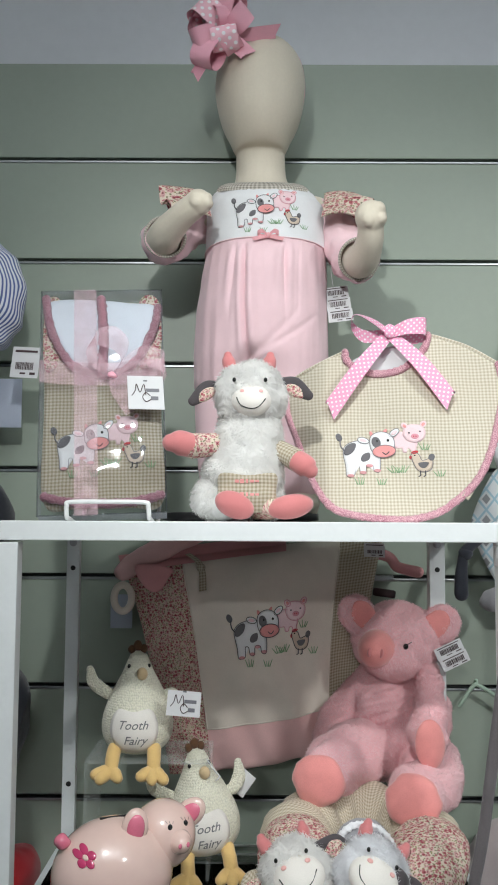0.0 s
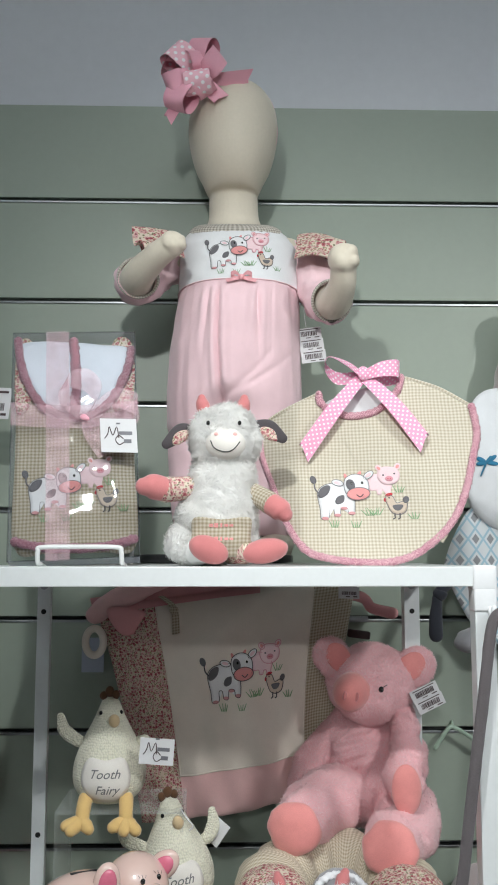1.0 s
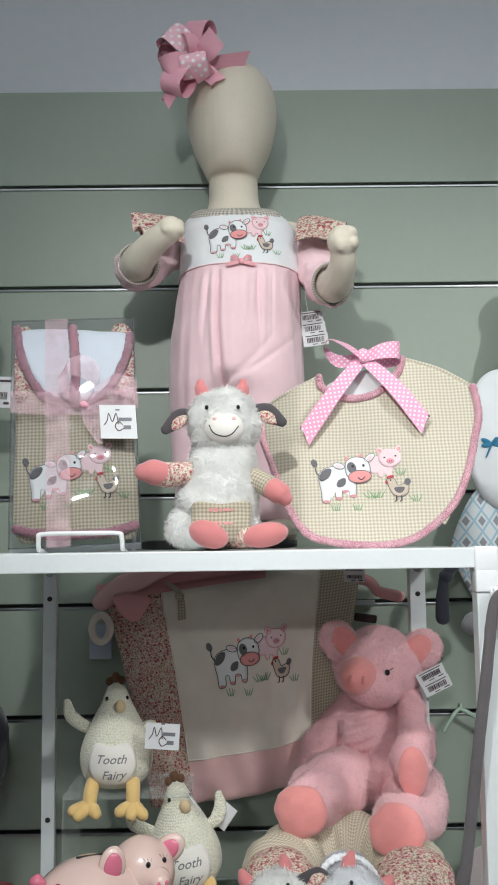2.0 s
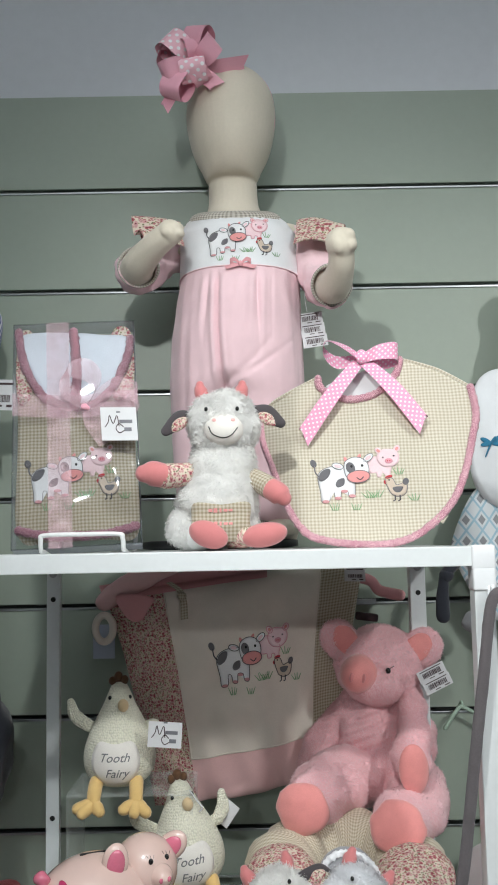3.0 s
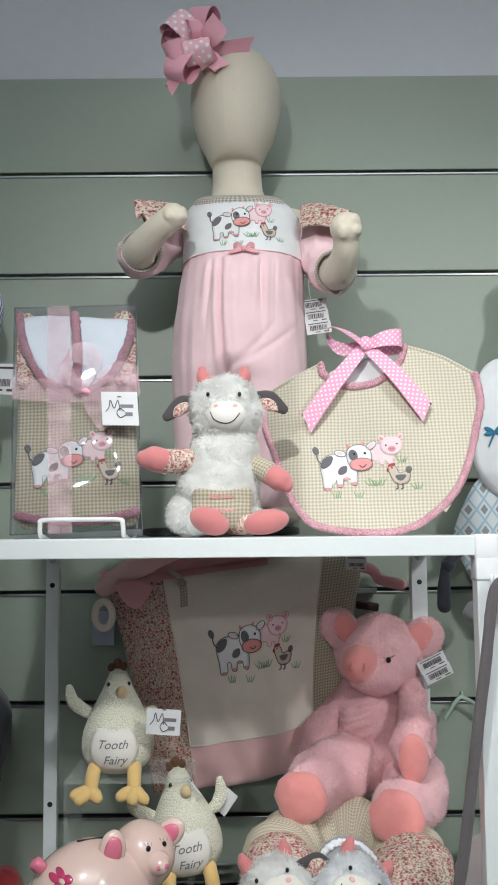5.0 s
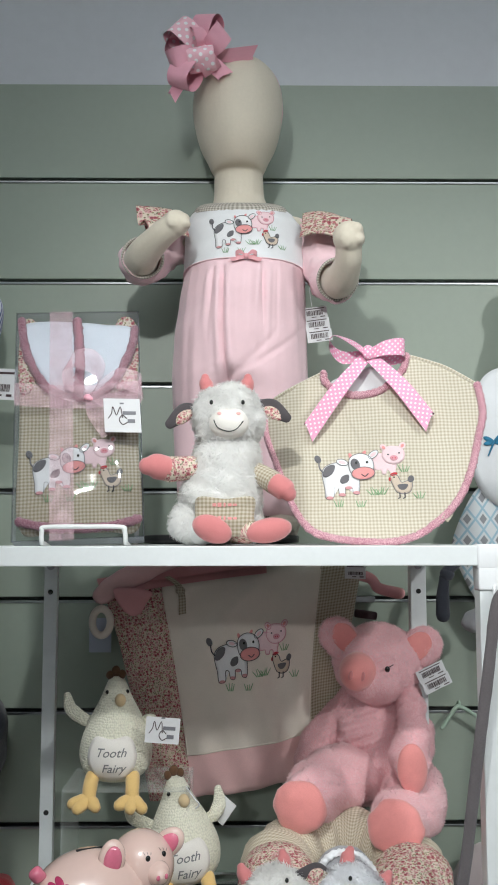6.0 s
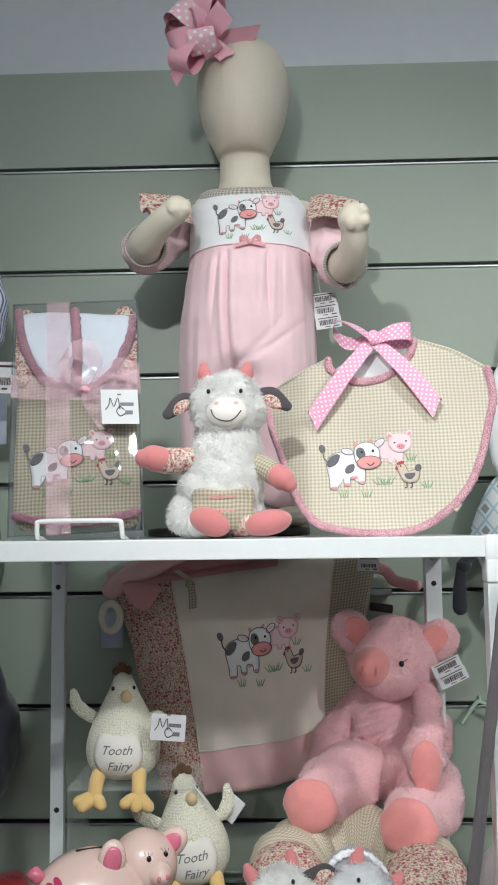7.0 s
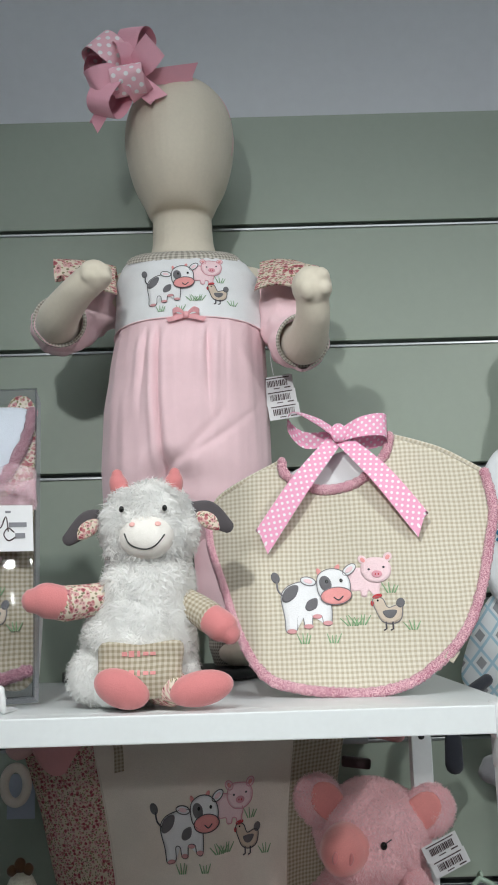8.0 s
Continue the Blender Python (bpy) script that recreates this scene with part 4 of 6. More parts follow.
def flutter(side, drop):
    """The gathered cap that stands out from a shoulder."""
    def fn(s, t):
        a = (s - 0.5)
        root = Vector((0.024 + side * (0.0765 + 0.006 * math.cos(a * 4)), 1.35 + a * 0.10 - 0.03, 1.905 - abs(a) * 0.085 - (0.02 if a < 0 else 0) * abs(a)))
        wave = 0.008 * math.sin(s * 20 + side) * t * t
        reach = 0.071 * t * (1 - 1.2 * a * a)
        return root + Vector((side * (reach + 0.004), -0.018 * t, 0.018 * t - drop * t * t + wave)), (s * 0.13, t * 0.045)

    g = grid(40, 10, fn)
    back = grid(40, 10, lambda s, t: ((fn(s, t)[0] + Vector((0, 0.0012, -0.0012))), fn(s, t)[1]))
    return g.join(back)


part("shoulder_flutter", flutter(-1, 0.018), FLORAL, romper, "floral gathered shoulder flutter")
part("shoulder_flutter", flutter(1, 0.03), FLORAL, romper, "floral gathered shoulder flutter")
c = Vector(chest(0.002, -0.037, 0.004))
for side in (-1, 1):
    part("bow_loop", ribbon([c, c + Vector((side * 0.008, -0.005, 0.005)), c + Vector((side * 0.0145, -0.002, 0.003)), c + Vector((side * 0.009, 0.0, -0.001)), c], [0.003, 0.0055, 0.0062, 0.0055, 0.003], Vector((0, -0.5, 1)), 18), SATIN, romper, "coral satin bow")
    part("bow_tail", ribbon([c, c + Vector((side * 0.010, -0.002, -0.003)), c + Vector((side * 0.021, 0.0, -0.005))], 0.0048, Vector((0, -0.2, 1)), 12, cut=0.003), SATIN, romper)
part("bow_knot", egg(c + Vector((0, -0.002, 0)), (0.0035, 0.003, 0.004), nu=12, nv=8), SATIN, romper)
farm_applique(lambda u, v, h: chest(u + 0.004, v + 0.0015, h + 0.0014), 0.109, romper, False)


# ---- bib with a ribbon ----
def bib_at(u, v, h):
    """u across from the bib's middle, v up from its lower edge."""
    x, z = 0.172 + u, 1.4225 + v * 0.968
    y = 1.068 + 0.25 * v - 0.17 * u + 1.8 * max(0, -0.075 - u) ** 1.3 * 1.2 + 0.003 * math.sin(u * 38 + v * 22) - h
    return Vector((x, y, z - h * 0.2))


BIB = [(-0.074, 0.016), (-0.045, 0.0045), (-0.003, 0.0), (0.03, 0.002), (0.059, 0.0139), (0.092, 0.0439), (0.113, 0.0821), (0.127, 0.1276), (0.1345, 0.16), (0.131, 0.194), (0.098, 0.2175), (0.072, 0.229), (0.051, 0.236),
       (0.044, 0.2165), (0.021, 0.1927), (-0.005, 0.1844), (-0.028, 0.1885), (-0.048, 0.202), (-0.051, 0.2155), (-0.088, 0.198), (-0.112, 0.1844), (-0.123, 0.1658), (-0.12, 0.134), (-0.109, 0.098), (-0.094, 0.05)]
bib = thing("baby_bib", (0.17, 1.07, SHELF), "beige gingham baby bib with mauve binding and farm applique", "bib")
edge = ring_xy(BIB, 150)
part("bib_cloth", pad(edge, bib_at, -0.004, 0.0, 0.0, 22, (0.0, 0.102)), CHECK, bib, "beige and cream gingham cotton")
rim = [bib_at(p[0], p[1], 0.0) for p in edge]
for run in ([*BIB[21:], *BIB[:10]], BIB[12:19]):
    part("binding", tube([bib_at(p[0], p[1], 0.001) for p in run], 0.0047, 12, 40 * len(run) // 2, rough=0.0016, scale=460.0, flat=0.75), BIND, bib, "mauve chenille edge binding")
top = [bib_at(p[0], p[1], -0.0015) for p in BIB[9:13]], [bib_at(p[0], p[1], -0.0015) for p in BIB[18:22]]
for run in top:
    part("folded_edge", tube(run, 0.0026, 10, 40), CHECK, bib)
card = [(-0.042, 0.202), (-0.034, 0.184), (-0.004, 0.176), (0.026, 0.184), (0.038, 0.204), (0.022, 0.224), (-0.02, 0.212)]
part("backing_card", pad(ring_xy(card, 40), lambda u, v, h: bib_at(u, v, h - 0.008), -0.001, 0.0, 0, 4), CARD, bib, "white backing card")
part("backing_card", pad(ring_xy([(-0.05, 0.022), (0.045, 0.022), (0.06, 0.18), (-0.05, 0.18)], 40), lambda u, v, h: bib_at(u, v, h - 0.012), -0.001, 0.0, 0, 4), CARD, bib)
farm_applique(lambda u, v, h: bib_at(u - 0.003, v + 0.078, h), 0.126, bib, True)
part("brand_tab", block(tuple(bib_at(0.083, 0.031, 0.002)), (0.009, 0.0012, 0.012), 0.0004, (-12, 38, 0)), TAB, bib, "small folded cream cloth tab")
K = bib_at(0.002, 0.2385, 0.012)
for side, tip in ((-1, (-0.072, 0.139)), (1, (0.069, 0.149))):
    e = bib_at(*tip, 0.013)
    mid = K * 0.5 + e * 0.5 + Vector((0, -0.006, 0.004))
    part("ribbon_tail", ribbon([K, mid, e], [0.013, 0.019, 0.021], Vector((1, 0, 0.75 * side)), 20, cut=-0.014 * side), DOTS, bib)
part("ribbon_loop", ribbon([K, K + Vector((-0.02, -0.012, 0.012)), K + Vector((-0.042, -0.008, 0.022)), K + Vector((-0.046, 0.004, 0.012)), K + Vector((-0.03, 0.008, -0.002)), K], [0.012, 0.014, 0.012, 0.014, 0.016, 0.012], [Vector((0.1, 0.6, 1)), Vector((0.1, 0.9, 0.7)), Vector((0.2, 1, 0.3)), Vector((0.1, 0.6, 1)), Vector((0, 0, 1)), Vector((0, 0, 1))], 30), DOTS, bib)
part("ribbon_loop", ribbon([K, K + Vector((0.02, -0.013, 0.006)), K + Vector((0.042, -0.008, 0.008)), K + Vector((0.043, 0.006, 0.002)), K + Vector((0.02, 0.006, -0.004)), K], [0.012, 0.019, 0.022, 0.022, 0.018, 0.012], Vector((0.05, 0.1, 1)), 30), DOTS, bib)
part("ribbon_knot", egg(K + Vector((0, -0.005, 0.002)), (0.0075, 0.005, 0.009), nu=18, nv=12, rough=0.001, scale=160), DOTS, bib)


# ---- gift box with a burp cloth ----
gift = thing("gift_box", (-0.156, 1.04, SHELF), "clear plastic gift box of folded burp cloths tied with pink organza", "gift box")
BU = Vector((0.9955, 0.08, 0.04)).normalized()
BV = Vector((-0.094, 0.235, 0.97)).normalized()
gift_at = plane_at((-0.164, 1.036, 1.4265), BU, (BV - BU * BV.dot(BU)))
W2, H, DEEP = 0.0728, 0.283, 0.03


def pane(us, vs, hs):
    (u0, u1), (v0, v1), (h0, h1) = us, vs, hs
    if u0 == u1:
        return grid(4, 4, lambda s, t: (gift_at(u0, v0 + (v1 - v0) * t, h0 + (h1 - h0) * s), (s, t)))
    if v0 == v1:
        return grid(4, 4, lambda s, t: (gift_at(u0 + (u1 - u0) * s, v0, h0 + (h1 - h0) * t), (s, t)))
    return grid(64, 110, lambda s, t: (gift_at(u0 + (u1 - u0) * s, v0 + (v1 - v0) * t, h0 + abs(math.sin(s * 3.14)) ** 0.5 * abs(math.sin(t * 3.14)) ** 0.5 * (0.0014 + 0.0026 * noise.noise(Vector((s * 4.6, t * 8.4, 0.7 + h0 * 40))))), (s, t)))


for us, vs, hs in (((-W2, W2), (0, H), (0, 0)), ((-W2, -W2), (0, H), (-DEEP, 0)), ((W2, W2), (0, H), (-DEEP, 0)), ((-W2, W2), (H, H), (-DEEP, 0)), ((-W2, W2), (0, 0), (-DEEP, 0)), ((-W2, W2), (0, H), (-DEEP, -DEEP))):
    part("box_pane", pane(us, vs, hs), PVC if us[0] != us[1] and vs[0] != vs[1] else FROST, gift, "clear plastic pane")
for u in (-W2, W2):
    part("box_edge", tube([gift_at(u, 0.001, 0), gift_at(u, H - 0.001, 0)], 0.0009, 8, 6), PVC, gift)
for v in (0.0, H):
    part("box_edge", tube([gift_at(-W2, v, 0), gift_at(W2, v, 0)], 0.0009, 8, 6), PVC, gift)


def soft_at(lift):
    return lambda u, v, h: gift_at(u, v, h - 0.006 + lift + 0.0022 * math.sin(u * 55 + v * 31) * math.cos(v * 24))


part("burp_cloth", pad(ring_xy([(-0.068, 0.02), (-0.03, 0.014), (0.03, 0.012), (0.069, 0.02), (0.069, 0.12), (0.0685, 0.262), (0.05, 0.272), (-0.05, 0.272), (-0.068, 0.262), (-0.069, 0.12)], 80), soft_at(-0.006), -0.012, 0.0, 0.002, 12), CHECK_FINE, gift, "folded beige gingham burp cloth")
for u0, u1 in ((-0.069, -0.05), (0.045, 0.069)):
    part("floral_corner", pad(ring_xy([(u0, 0.185), (u1, 0.2), (u1, 0.272), (u0, 0.272)], 24), soft_at(-0.003), -0.003, 0.0, 0, 4), FLORAL, gift)
part("inner_cloth", pad(ring_xy([(-0.066, 0.272), (-0.057, 0.228), (-0.033, 0.188), (0.0, 0.178), (0.033, 0.188), (0.058, 0.228), (0.0655, 0.264), (0.03, 0.27), (0.0, 0.272)], 60), soft_at(-0.001), -0.002, 0.0, 0.001, 8), TERRY, gift, "white terry lining")
for pts in ([(-0.0685, 0.277), (-0.061, 0.232), (-0.038, 0.189), (-0.006, 0.173), (0.022, 0.176), (0.047, 0.2), (0.063, 0.235), (0.0685, 0.262)], [(-0.066, 0.024), (-0.03, 0.016), (0.03, 0.014), (0.067, 0.022)]):
    part("chenille_trim", tube([soft_at(0.001)(u, v, 0) for u, v in pts], 0.0052, 10, 60, rough=0.0026, scale=420.0, flat=0.7), TRIM, gift, "mauve chenille trim")
part("chenille_trim", tube([soft_at(0.002)(u, v, 0) for u, v in ((-0.001, 0.272), (0.001, 0.245), (0.002, 0.21), (0.0, 0.178))], 0.006, 10, 40, rough=0.0026, scale=420.0, flat=0.6), TRIM, gift)
farm_applique(lambda u, v, h: soft_at(-0.004)(u + 0.0, v + 0.082, h * 0.6), 0.122, gift, True)
part("ribbon_band", ribbon([gift_at(-0.018, -0.001, 0.0015), gift_at(-0.0185, 0.1, 0.003), gift_at(-0.0195, 0.2, 0.003), gift_at(-0.02, H + 0.001, 0.0015)], 0.027, BU, 30, ruffle=0.0004), ORGANZA, gift, "sheer pink organza band")
part("ribbon_band", ribbon([gift_at(-W2 - 0.001, 0.177, 0.0015), gift_at(0.0, 0.17, 0.004), gift_at(W2 + 0.001, 0.176, 0.0015)], 0.029, BV, 30, ruffle=0.0005), ORGANZA, gift)
kn = gift_at(0.013, 0.167, 0.007)
part("organza_loop", ribbon([kn, gift_at(-0.008, 0.188, 0.014), gift_at(-0.010, 0.212, 0.013), gift_at(0.014, 0.215, 0.01), gift_at(0.028, 0.196, 0.006), kn], [0.008, 0.022, 0.026, 0.028, 0.022, 0.008], BU * 0.5 + BV, 34, ruffle=0.001), ORGANZA, gift)
part("organza_loop", ribbon([kn, gift_at(0.045, 0.188, 0.014), gift_at(0.076, 0.178, 0.012), gift_at(0.05, 0.163, 0.006), kn], [0.008, 0.024, 0.03, 0.024, 0.008], BV, 30, ruffle=0.001), ORGANZA, gift)
part("organza_tail", ribbon([kn, gift_at(0.022, 0.148, 0.008), gift_at(0.04, 0.122, 0.006)], [0.008, 0.022, 0.026], BU + BV * 0.4, 20, ruffle=0.001), ORGANZA, gift)
part("organza_knot", egg(kn, (0.0055, 0.004, 0.0038), (0, 20, 0), nu=14, nv=10, rough=0.0012, scale=220), SOLID, gift)


def logo_card(at, parent, w, h, label):
    """A square swing tag; its lettered mark is drawn as plain strokes."""
    c = part("swing_tag", pad(ring_xy([(-w / 2, -h / 2), (0, -h / 2 - 0.0002), (w / 2, -h / 2), (w / 2, h / 2), (0, h / 2), (-w / 2, h / 2)], 36) and [(-w / 2, -h / 2), (0, -h / 2), (w / 2, -h / 2), (w / 2, 0), (w / 2, h / 2), (0, h / 2), (-w / 2, h / 2), (-w / 2, 0)], at, -0.0008, 0.0, 0, 3), CARD, parent, label, smooth=False)
    k = w / 0.044
    strokes = [[(-0.017, -0.004), (-0.013, 0.002), (-0.011, 0.011), (-0.007, 0.0), (-0.002, 0.011), (0.0, -0.003)], [(0.005, -0.004), (0.0, 0.0), (-0.004, -0.006), (0.0, -0.012), (0.006, -0.009)]]
    for st in strokes:
        part("mark_stroke", tube([at(a * k, b * k, 0.0004) for a, b in st], 0.0006 * k, 6, 20), INK, c)
    for a, b, ww, hh in ((0.0085, 0.003, 0.016, 0.0045), (0.0105, -0.0075, 0.009, 0.005), (0.0, 0.0155, 0.005, 0.002)):
        part("mark_bar", grid(2, 1, lambda s, t: (at((a + (s - 0.5) * ww) * k, (b + (t - 0.5) * hh) * k, 0.0004), (s, t))), INK_GREY, c, smooth=False)


logo_card(plane_at(tuple(gift_at(0.052, 0.142, 0.012)), BU - BV * 0.05, BV), gift, 0.042, 0.042, "white square swing tag with a dark mark")
easel = thing("wire_easel", (-0.154, 1.03, SHELF), "white coated wire plate stand holding the gift box", "stand")
ea = 1.012
part("front_loop", tube([(-0.199, ea + 0.012, SHELF + 0.0025), (-0.199, ea, SHELF + 0.004), (-0.1985, ea - 0.004, SHELF + 0.016), (-0.194, ea - 0.004, SHELF + 0.0205), (-0.15, ea - 0.004, SHELF + 0.021), (-0.113, ea - 0.004, SHELF + 0.0205), (-0.1085, ea - 0.004, SHELF + 0.016), (-0.108, ea, SHELF + 0.004), (-0.108, ea + 0.012, SHELF + 0.0025)], 0.0026, 10, 60), WIRE, easel)
for x in (-0.199, -0.108):
    part("base_wire", tube([(x, ea + 0.01, SHELF + 0.0026), (x, ea + 0.10, SHELF + 0.0026), (x, ea + 0.13, SHELF + 0.1)], 0.0026, 10, 24), WIRE, easel)


# ---- hair bow on the mannequin's head ----
hair = thing("hair_bow", (-0.03, 1.27, 2.10), "pink grosgrain hair bow with white dots on a thin headband", "hair bow")
HB = Vector((-0.038, 1.262, 2.117))
rng = random.Random(11)


def loop(a, reach, width, out, mat, twist=0.0, tail=False):
    """One loop of the bow, standing out at angle a in its plane."""
    d = Vector((math.cos(a), -out, math.sin(a))).normalized()
    w = Vector((-math.sin(a) * math.cos(twist), -math.sin(twist), math.cos(a) * math.cos(twist)))
    n = d.cross(w)
    if tail:
        return part("bow_tail", ribbon([HB, HB + d * reach * 0.5 + n * 0.004, HB + d * reach], [width * 0.6, width, width], w, 16, cut=0.012), mat, hair)
    pts = [HB, HB + d * reach * 0.45 + n * 0.019, HB + d * reach * 0.9 + n * 0.017, HB + d * reach + n * 0.002, HB + d * reach * 0.85 - n * 0.011, HB + d * reach * 0.4 - n * 0.011, HB]
    return part("bow_loop", ribbon(pts, [width * 0.4, width * 0.95, width, width, width, width * 0.85, width * 0.4], w, 34, ruffle=0.0004), mat, hair)


for deg, reach, width, out, mat, tw in ((140, 0.056, 0.037, 0.35, DOTS_HAIR, 0.25), (74, 0.057, 0.034, 0.15, SOLID, -0.5), (46, 0.048, 0.032, 0.3, SOLID, 0.5), (205, 0.05, 0.036, 0.3, SOLID, -0.4), (240, 0.062, 0.038, 0.2, SOLID, 0.5),
                                         (160, 0.05, 0.034, 0.05, SOLID, 0.7), (300, 0.034, 0.028, 0.5, SOLID, 0.2), (104, 0.038, 0.03, 0.5, SOLID, 0.5), (276, 0.036, 0.038, 0.9, DOTS_HAIR, 0.1)):
    loop(radians(deg), reach, width, out, mat, tw)
loop(radians(8), 0.078, 0.020, -0.1, SOLID, 0.9, True)
loop(radians(318), 0.046, 0.022, 0.1, SOLID, 0.1, True)
loop(radians(236), 0.074, 0.02, 0.0, SOLID, 0.4, True)
part("bow_knot", egg(HB + Vector((0.004, -0.012, 0.0)), (0.011, 0.009, 0.013), (0, 20, 0), 18, 12, 0.0012, 120), DOTS_HAIR, hair)


def head_width(z):
    for p, q in zip(HEAD, HEAD[1:]):
        if z <= q[0]:
            return p[1] + (q[1] - p[1]) * (z - p[0]) / (q[0] - p[0])
    return 0.002


rise = [2.05, 2.066, 2.085, 2.105, 2.123, 2.138, 2.1475, 2.152]
band = [Vector((0.015 + head_width(z) * 0.972, 1.331, z + 0.0008)) for z in rise] + [Vector((0.015 - head_width(z) * 0.972, 1.331, z + 0.0008)) for z in rise[-2:2:-1]]
part("headband", tube(band, 0.0017, 8, 60, flat=0.5), SOLID, hair, "thin pink elastic headband")

# ---- plush calf on the top shelf ----
calf = thing("plush_calf", (-0.004, 1.03, SHELF), "fluffy white plush cow toy with coral feet sitting on the shelf", "plush toy")


def furry(name, geo, mat, parent, count, length, width, seed, label="", droop=0.5, spread=0.6):
    ob = part(name, geo, mat, parent, label)
    part("fur", blades(geo, int(count * (5.6 if mat is not FUR_P else 4.6)), length * (0.86 if mat is not FUR_P else 0.95), width * (0.5 if mat is not FUR_P else 0.7), seed, droop, spread * 0.8, 0.55 if mat is not FUR_P else 0.7, 0.7 if mat is not FUR_P else 0.25), PILE[mat], ob, kind="stuff")
    return ob


def calf_head(base, parent, fur, ear_mat, seed, s=1.0, turn=0.0, patch=None, tilt=0.0, roll=0.0, big=1.0):
    """The head with its face, horns and ears; base is its middle."""
    m = pose(*base, tilt, roll, turn)

    def at(x, y, z):
        return m @ Vector((x * s, y * s, z * s))

    head = furry("head", egg(base, (0.0405 * s, 0.034 * s, 0.040 * s), (tilt, roll, turn), 30, 18, 0.004, 60), fur, parent, 2600, 0.010 * s, 0.0016 * s, seed)
    part("muzzle", egg(at(0.001, -0.0275, -0.008), (0.0225 * s * big, 0.0165 * s, 0.0185 * s * big), (tilt - 8, roll, turn), 24, 14), MUZZLE, head, "smooth cream muzzle")

    def face(u, v, h):
        y = -0.0275 - math.sqrt(max(0.05, 1 - (u / 0.0225) ** 2 - ((v + 0.008) / 0.0185) ** 2)) * 0.0168 - h
        return at(0.001 + u * big, y, -0.008 + (v + 0.008) * big)

    part("smile", tube([face(u, v, 0.0) for u, v in ((-0.0165, -0.006), (-0.013, -0.0135), (-0.006, -0.0175), (0.002, -0.0185), (0.009, -0.0155), (0.0155, -0.0075))], 0.00065 * s, 8, 24), BLACK, head)
    for u in (-0.0105, 0.0105):
        part("nostril", pad(oval(u, 0.0015, 0.0025, 0.002, 0, 12), face, -0.001, 0.0002, 0.0004, 3), NOSTRIL, head)
    for u in (-0.0185, 0.0165):
        part("eye", egg(at(u, -0.0345, 0.0145), (0.0021 * s, 0.002 * s, 0.0027 * s), nu=12, nv=8), BLACK, head)
    for u, lean in ((-0.026, -14), (0.022, 12)):
        part("horn", tube([at(u * 0.9, 0.0, 0.033), at(u, -0.001, 0.042), at(u * 1.02, -0.002, 0.0475)], [0.0085 * s, 0.0078 * s, 0.005 * s], 14, 10), CORAL, head)
    for side in (-1, 1):
        pts = [at(side * 0.036, 0.004, 0.013 + (0.006 if side > 0 else 0)), at(side * 0.05, 0.0, 0.013 if side > 0 else 0.008), at(side * 0.066, -0.006, 0.001 if side > 0 else -0.006)]
        ear = part("ear", tube(pts, [0.005 * s, 0.0105 * s, 0.006 * s], 14, 12, flat=0.55), ear_mat, head)
        o = (at(side * 0.051, -0.0062, 0.006 if side > 0 else 0.0015))
        part("ear_lining", egg(o, (0.0125 * s, 0.0028 * s, 0.0068 * s), (0, (30 if side > 0 else -34), turn), 16, 8), FLORAL, ear)
    if patch:
        part("dark_patch", egg(at(0.026, -0.02, 0.004), (0.013 * s, 0.013 * s, 0.018 * s), (0, 0, turn), 18, 10, 0.002, 80), patch, head)
    return head


calf_head((0.0035, 1.046, 1.5625), calf, FUR_W, CHARCOAL, 3)
trunk_c = tube([(0.002, 1.055, 1.535), (0.0, 1.05, 1.50), (-0.006, 1.048, 1.462), (-0.01, 1.048, 1.447)], [0.034, 0.039, 0.0445, 0.027], 28, 22, rough=0.004, scale=45.0)
furry("body", trunk_c, FUR_W, calf, 4200, 0.0105, 0.0017, 5)
furry("haunch", egg((-0.036, 1.048, 1.446), (0.027, 0.03, 0.026), nu=20, nv=12, rough=0.003), FUR_W, calf, 900, 0.009, 0.0016, 6)
furry("haunch", egg((0.024, 1.05, 1.446), (0.02, 0.028, 0.024), nu=20, nv=12, rough=0.003), FUR_W, calf, 500, 0.008, 0.0016, 8)


def tummy(u, v, h):
    return Vector((0.001 + u, 1.0015 - 0.0035 * math.cos(u * 45) - h + 0.0012 * math.sin(v * 200), 1.4525 + v))


pocket = part("tummy_pocket", pad(ring_xy([(-0.031, -0.02), (0.0, -0.024), (0.028, -0.02), (0.031, 0.0), (0.03, 0.019), (0.0, 0.017), (-0.03, 0.019), (-0.033, 0.0)], 40), tummy, -0.016, 0.0, 0.003, 6), CHECK_FINE, calf, "gingham tummy pocket with worn pink stitching")
for v in (0.0105, -0.004):
    for u in (-0.012, -0.0065, -0.001, 0.0045, 0.010):
        g = grid(2, 2, lambda s, t: (tummy(u + (s - 0.5) * (0.0042 if u != -0.001 else 0.0022), v + (t - 0.5) * (0.0036 + 0.0012 * math.cos(u * 900)), 0.0034), (s, t)))
        part("stitched_bar", g, SNOUT, pocket, smooth=False)
part("arm", tube([(-0.028, 1.045, 1.508), (-0.045, 1.03, 1.505), (-0.062, 1.018, 1.503)], [0.013, 0.0135, 0.0145], 18, 14), FLORAL, calf, "floral sleeve arm")
part("paw", tube([(-0.063, 1.017, 1.5035), (-0.076, 1.012, 1.506), (-0.084, 1.01, 1.506)], [0.0135, 0.0142, 0.0105], 18, 12), CORAL, calf, "coral velour paw")
part("arm", tube([(0.03, 1.048, 1.503), (0.045, 1.034, 1.495), (0.055, 1.024, 1.488)], [0.0125, 0.0125, 0.013], 18, 14), CHECK_FINE, calf, "gingham sleeve arm")
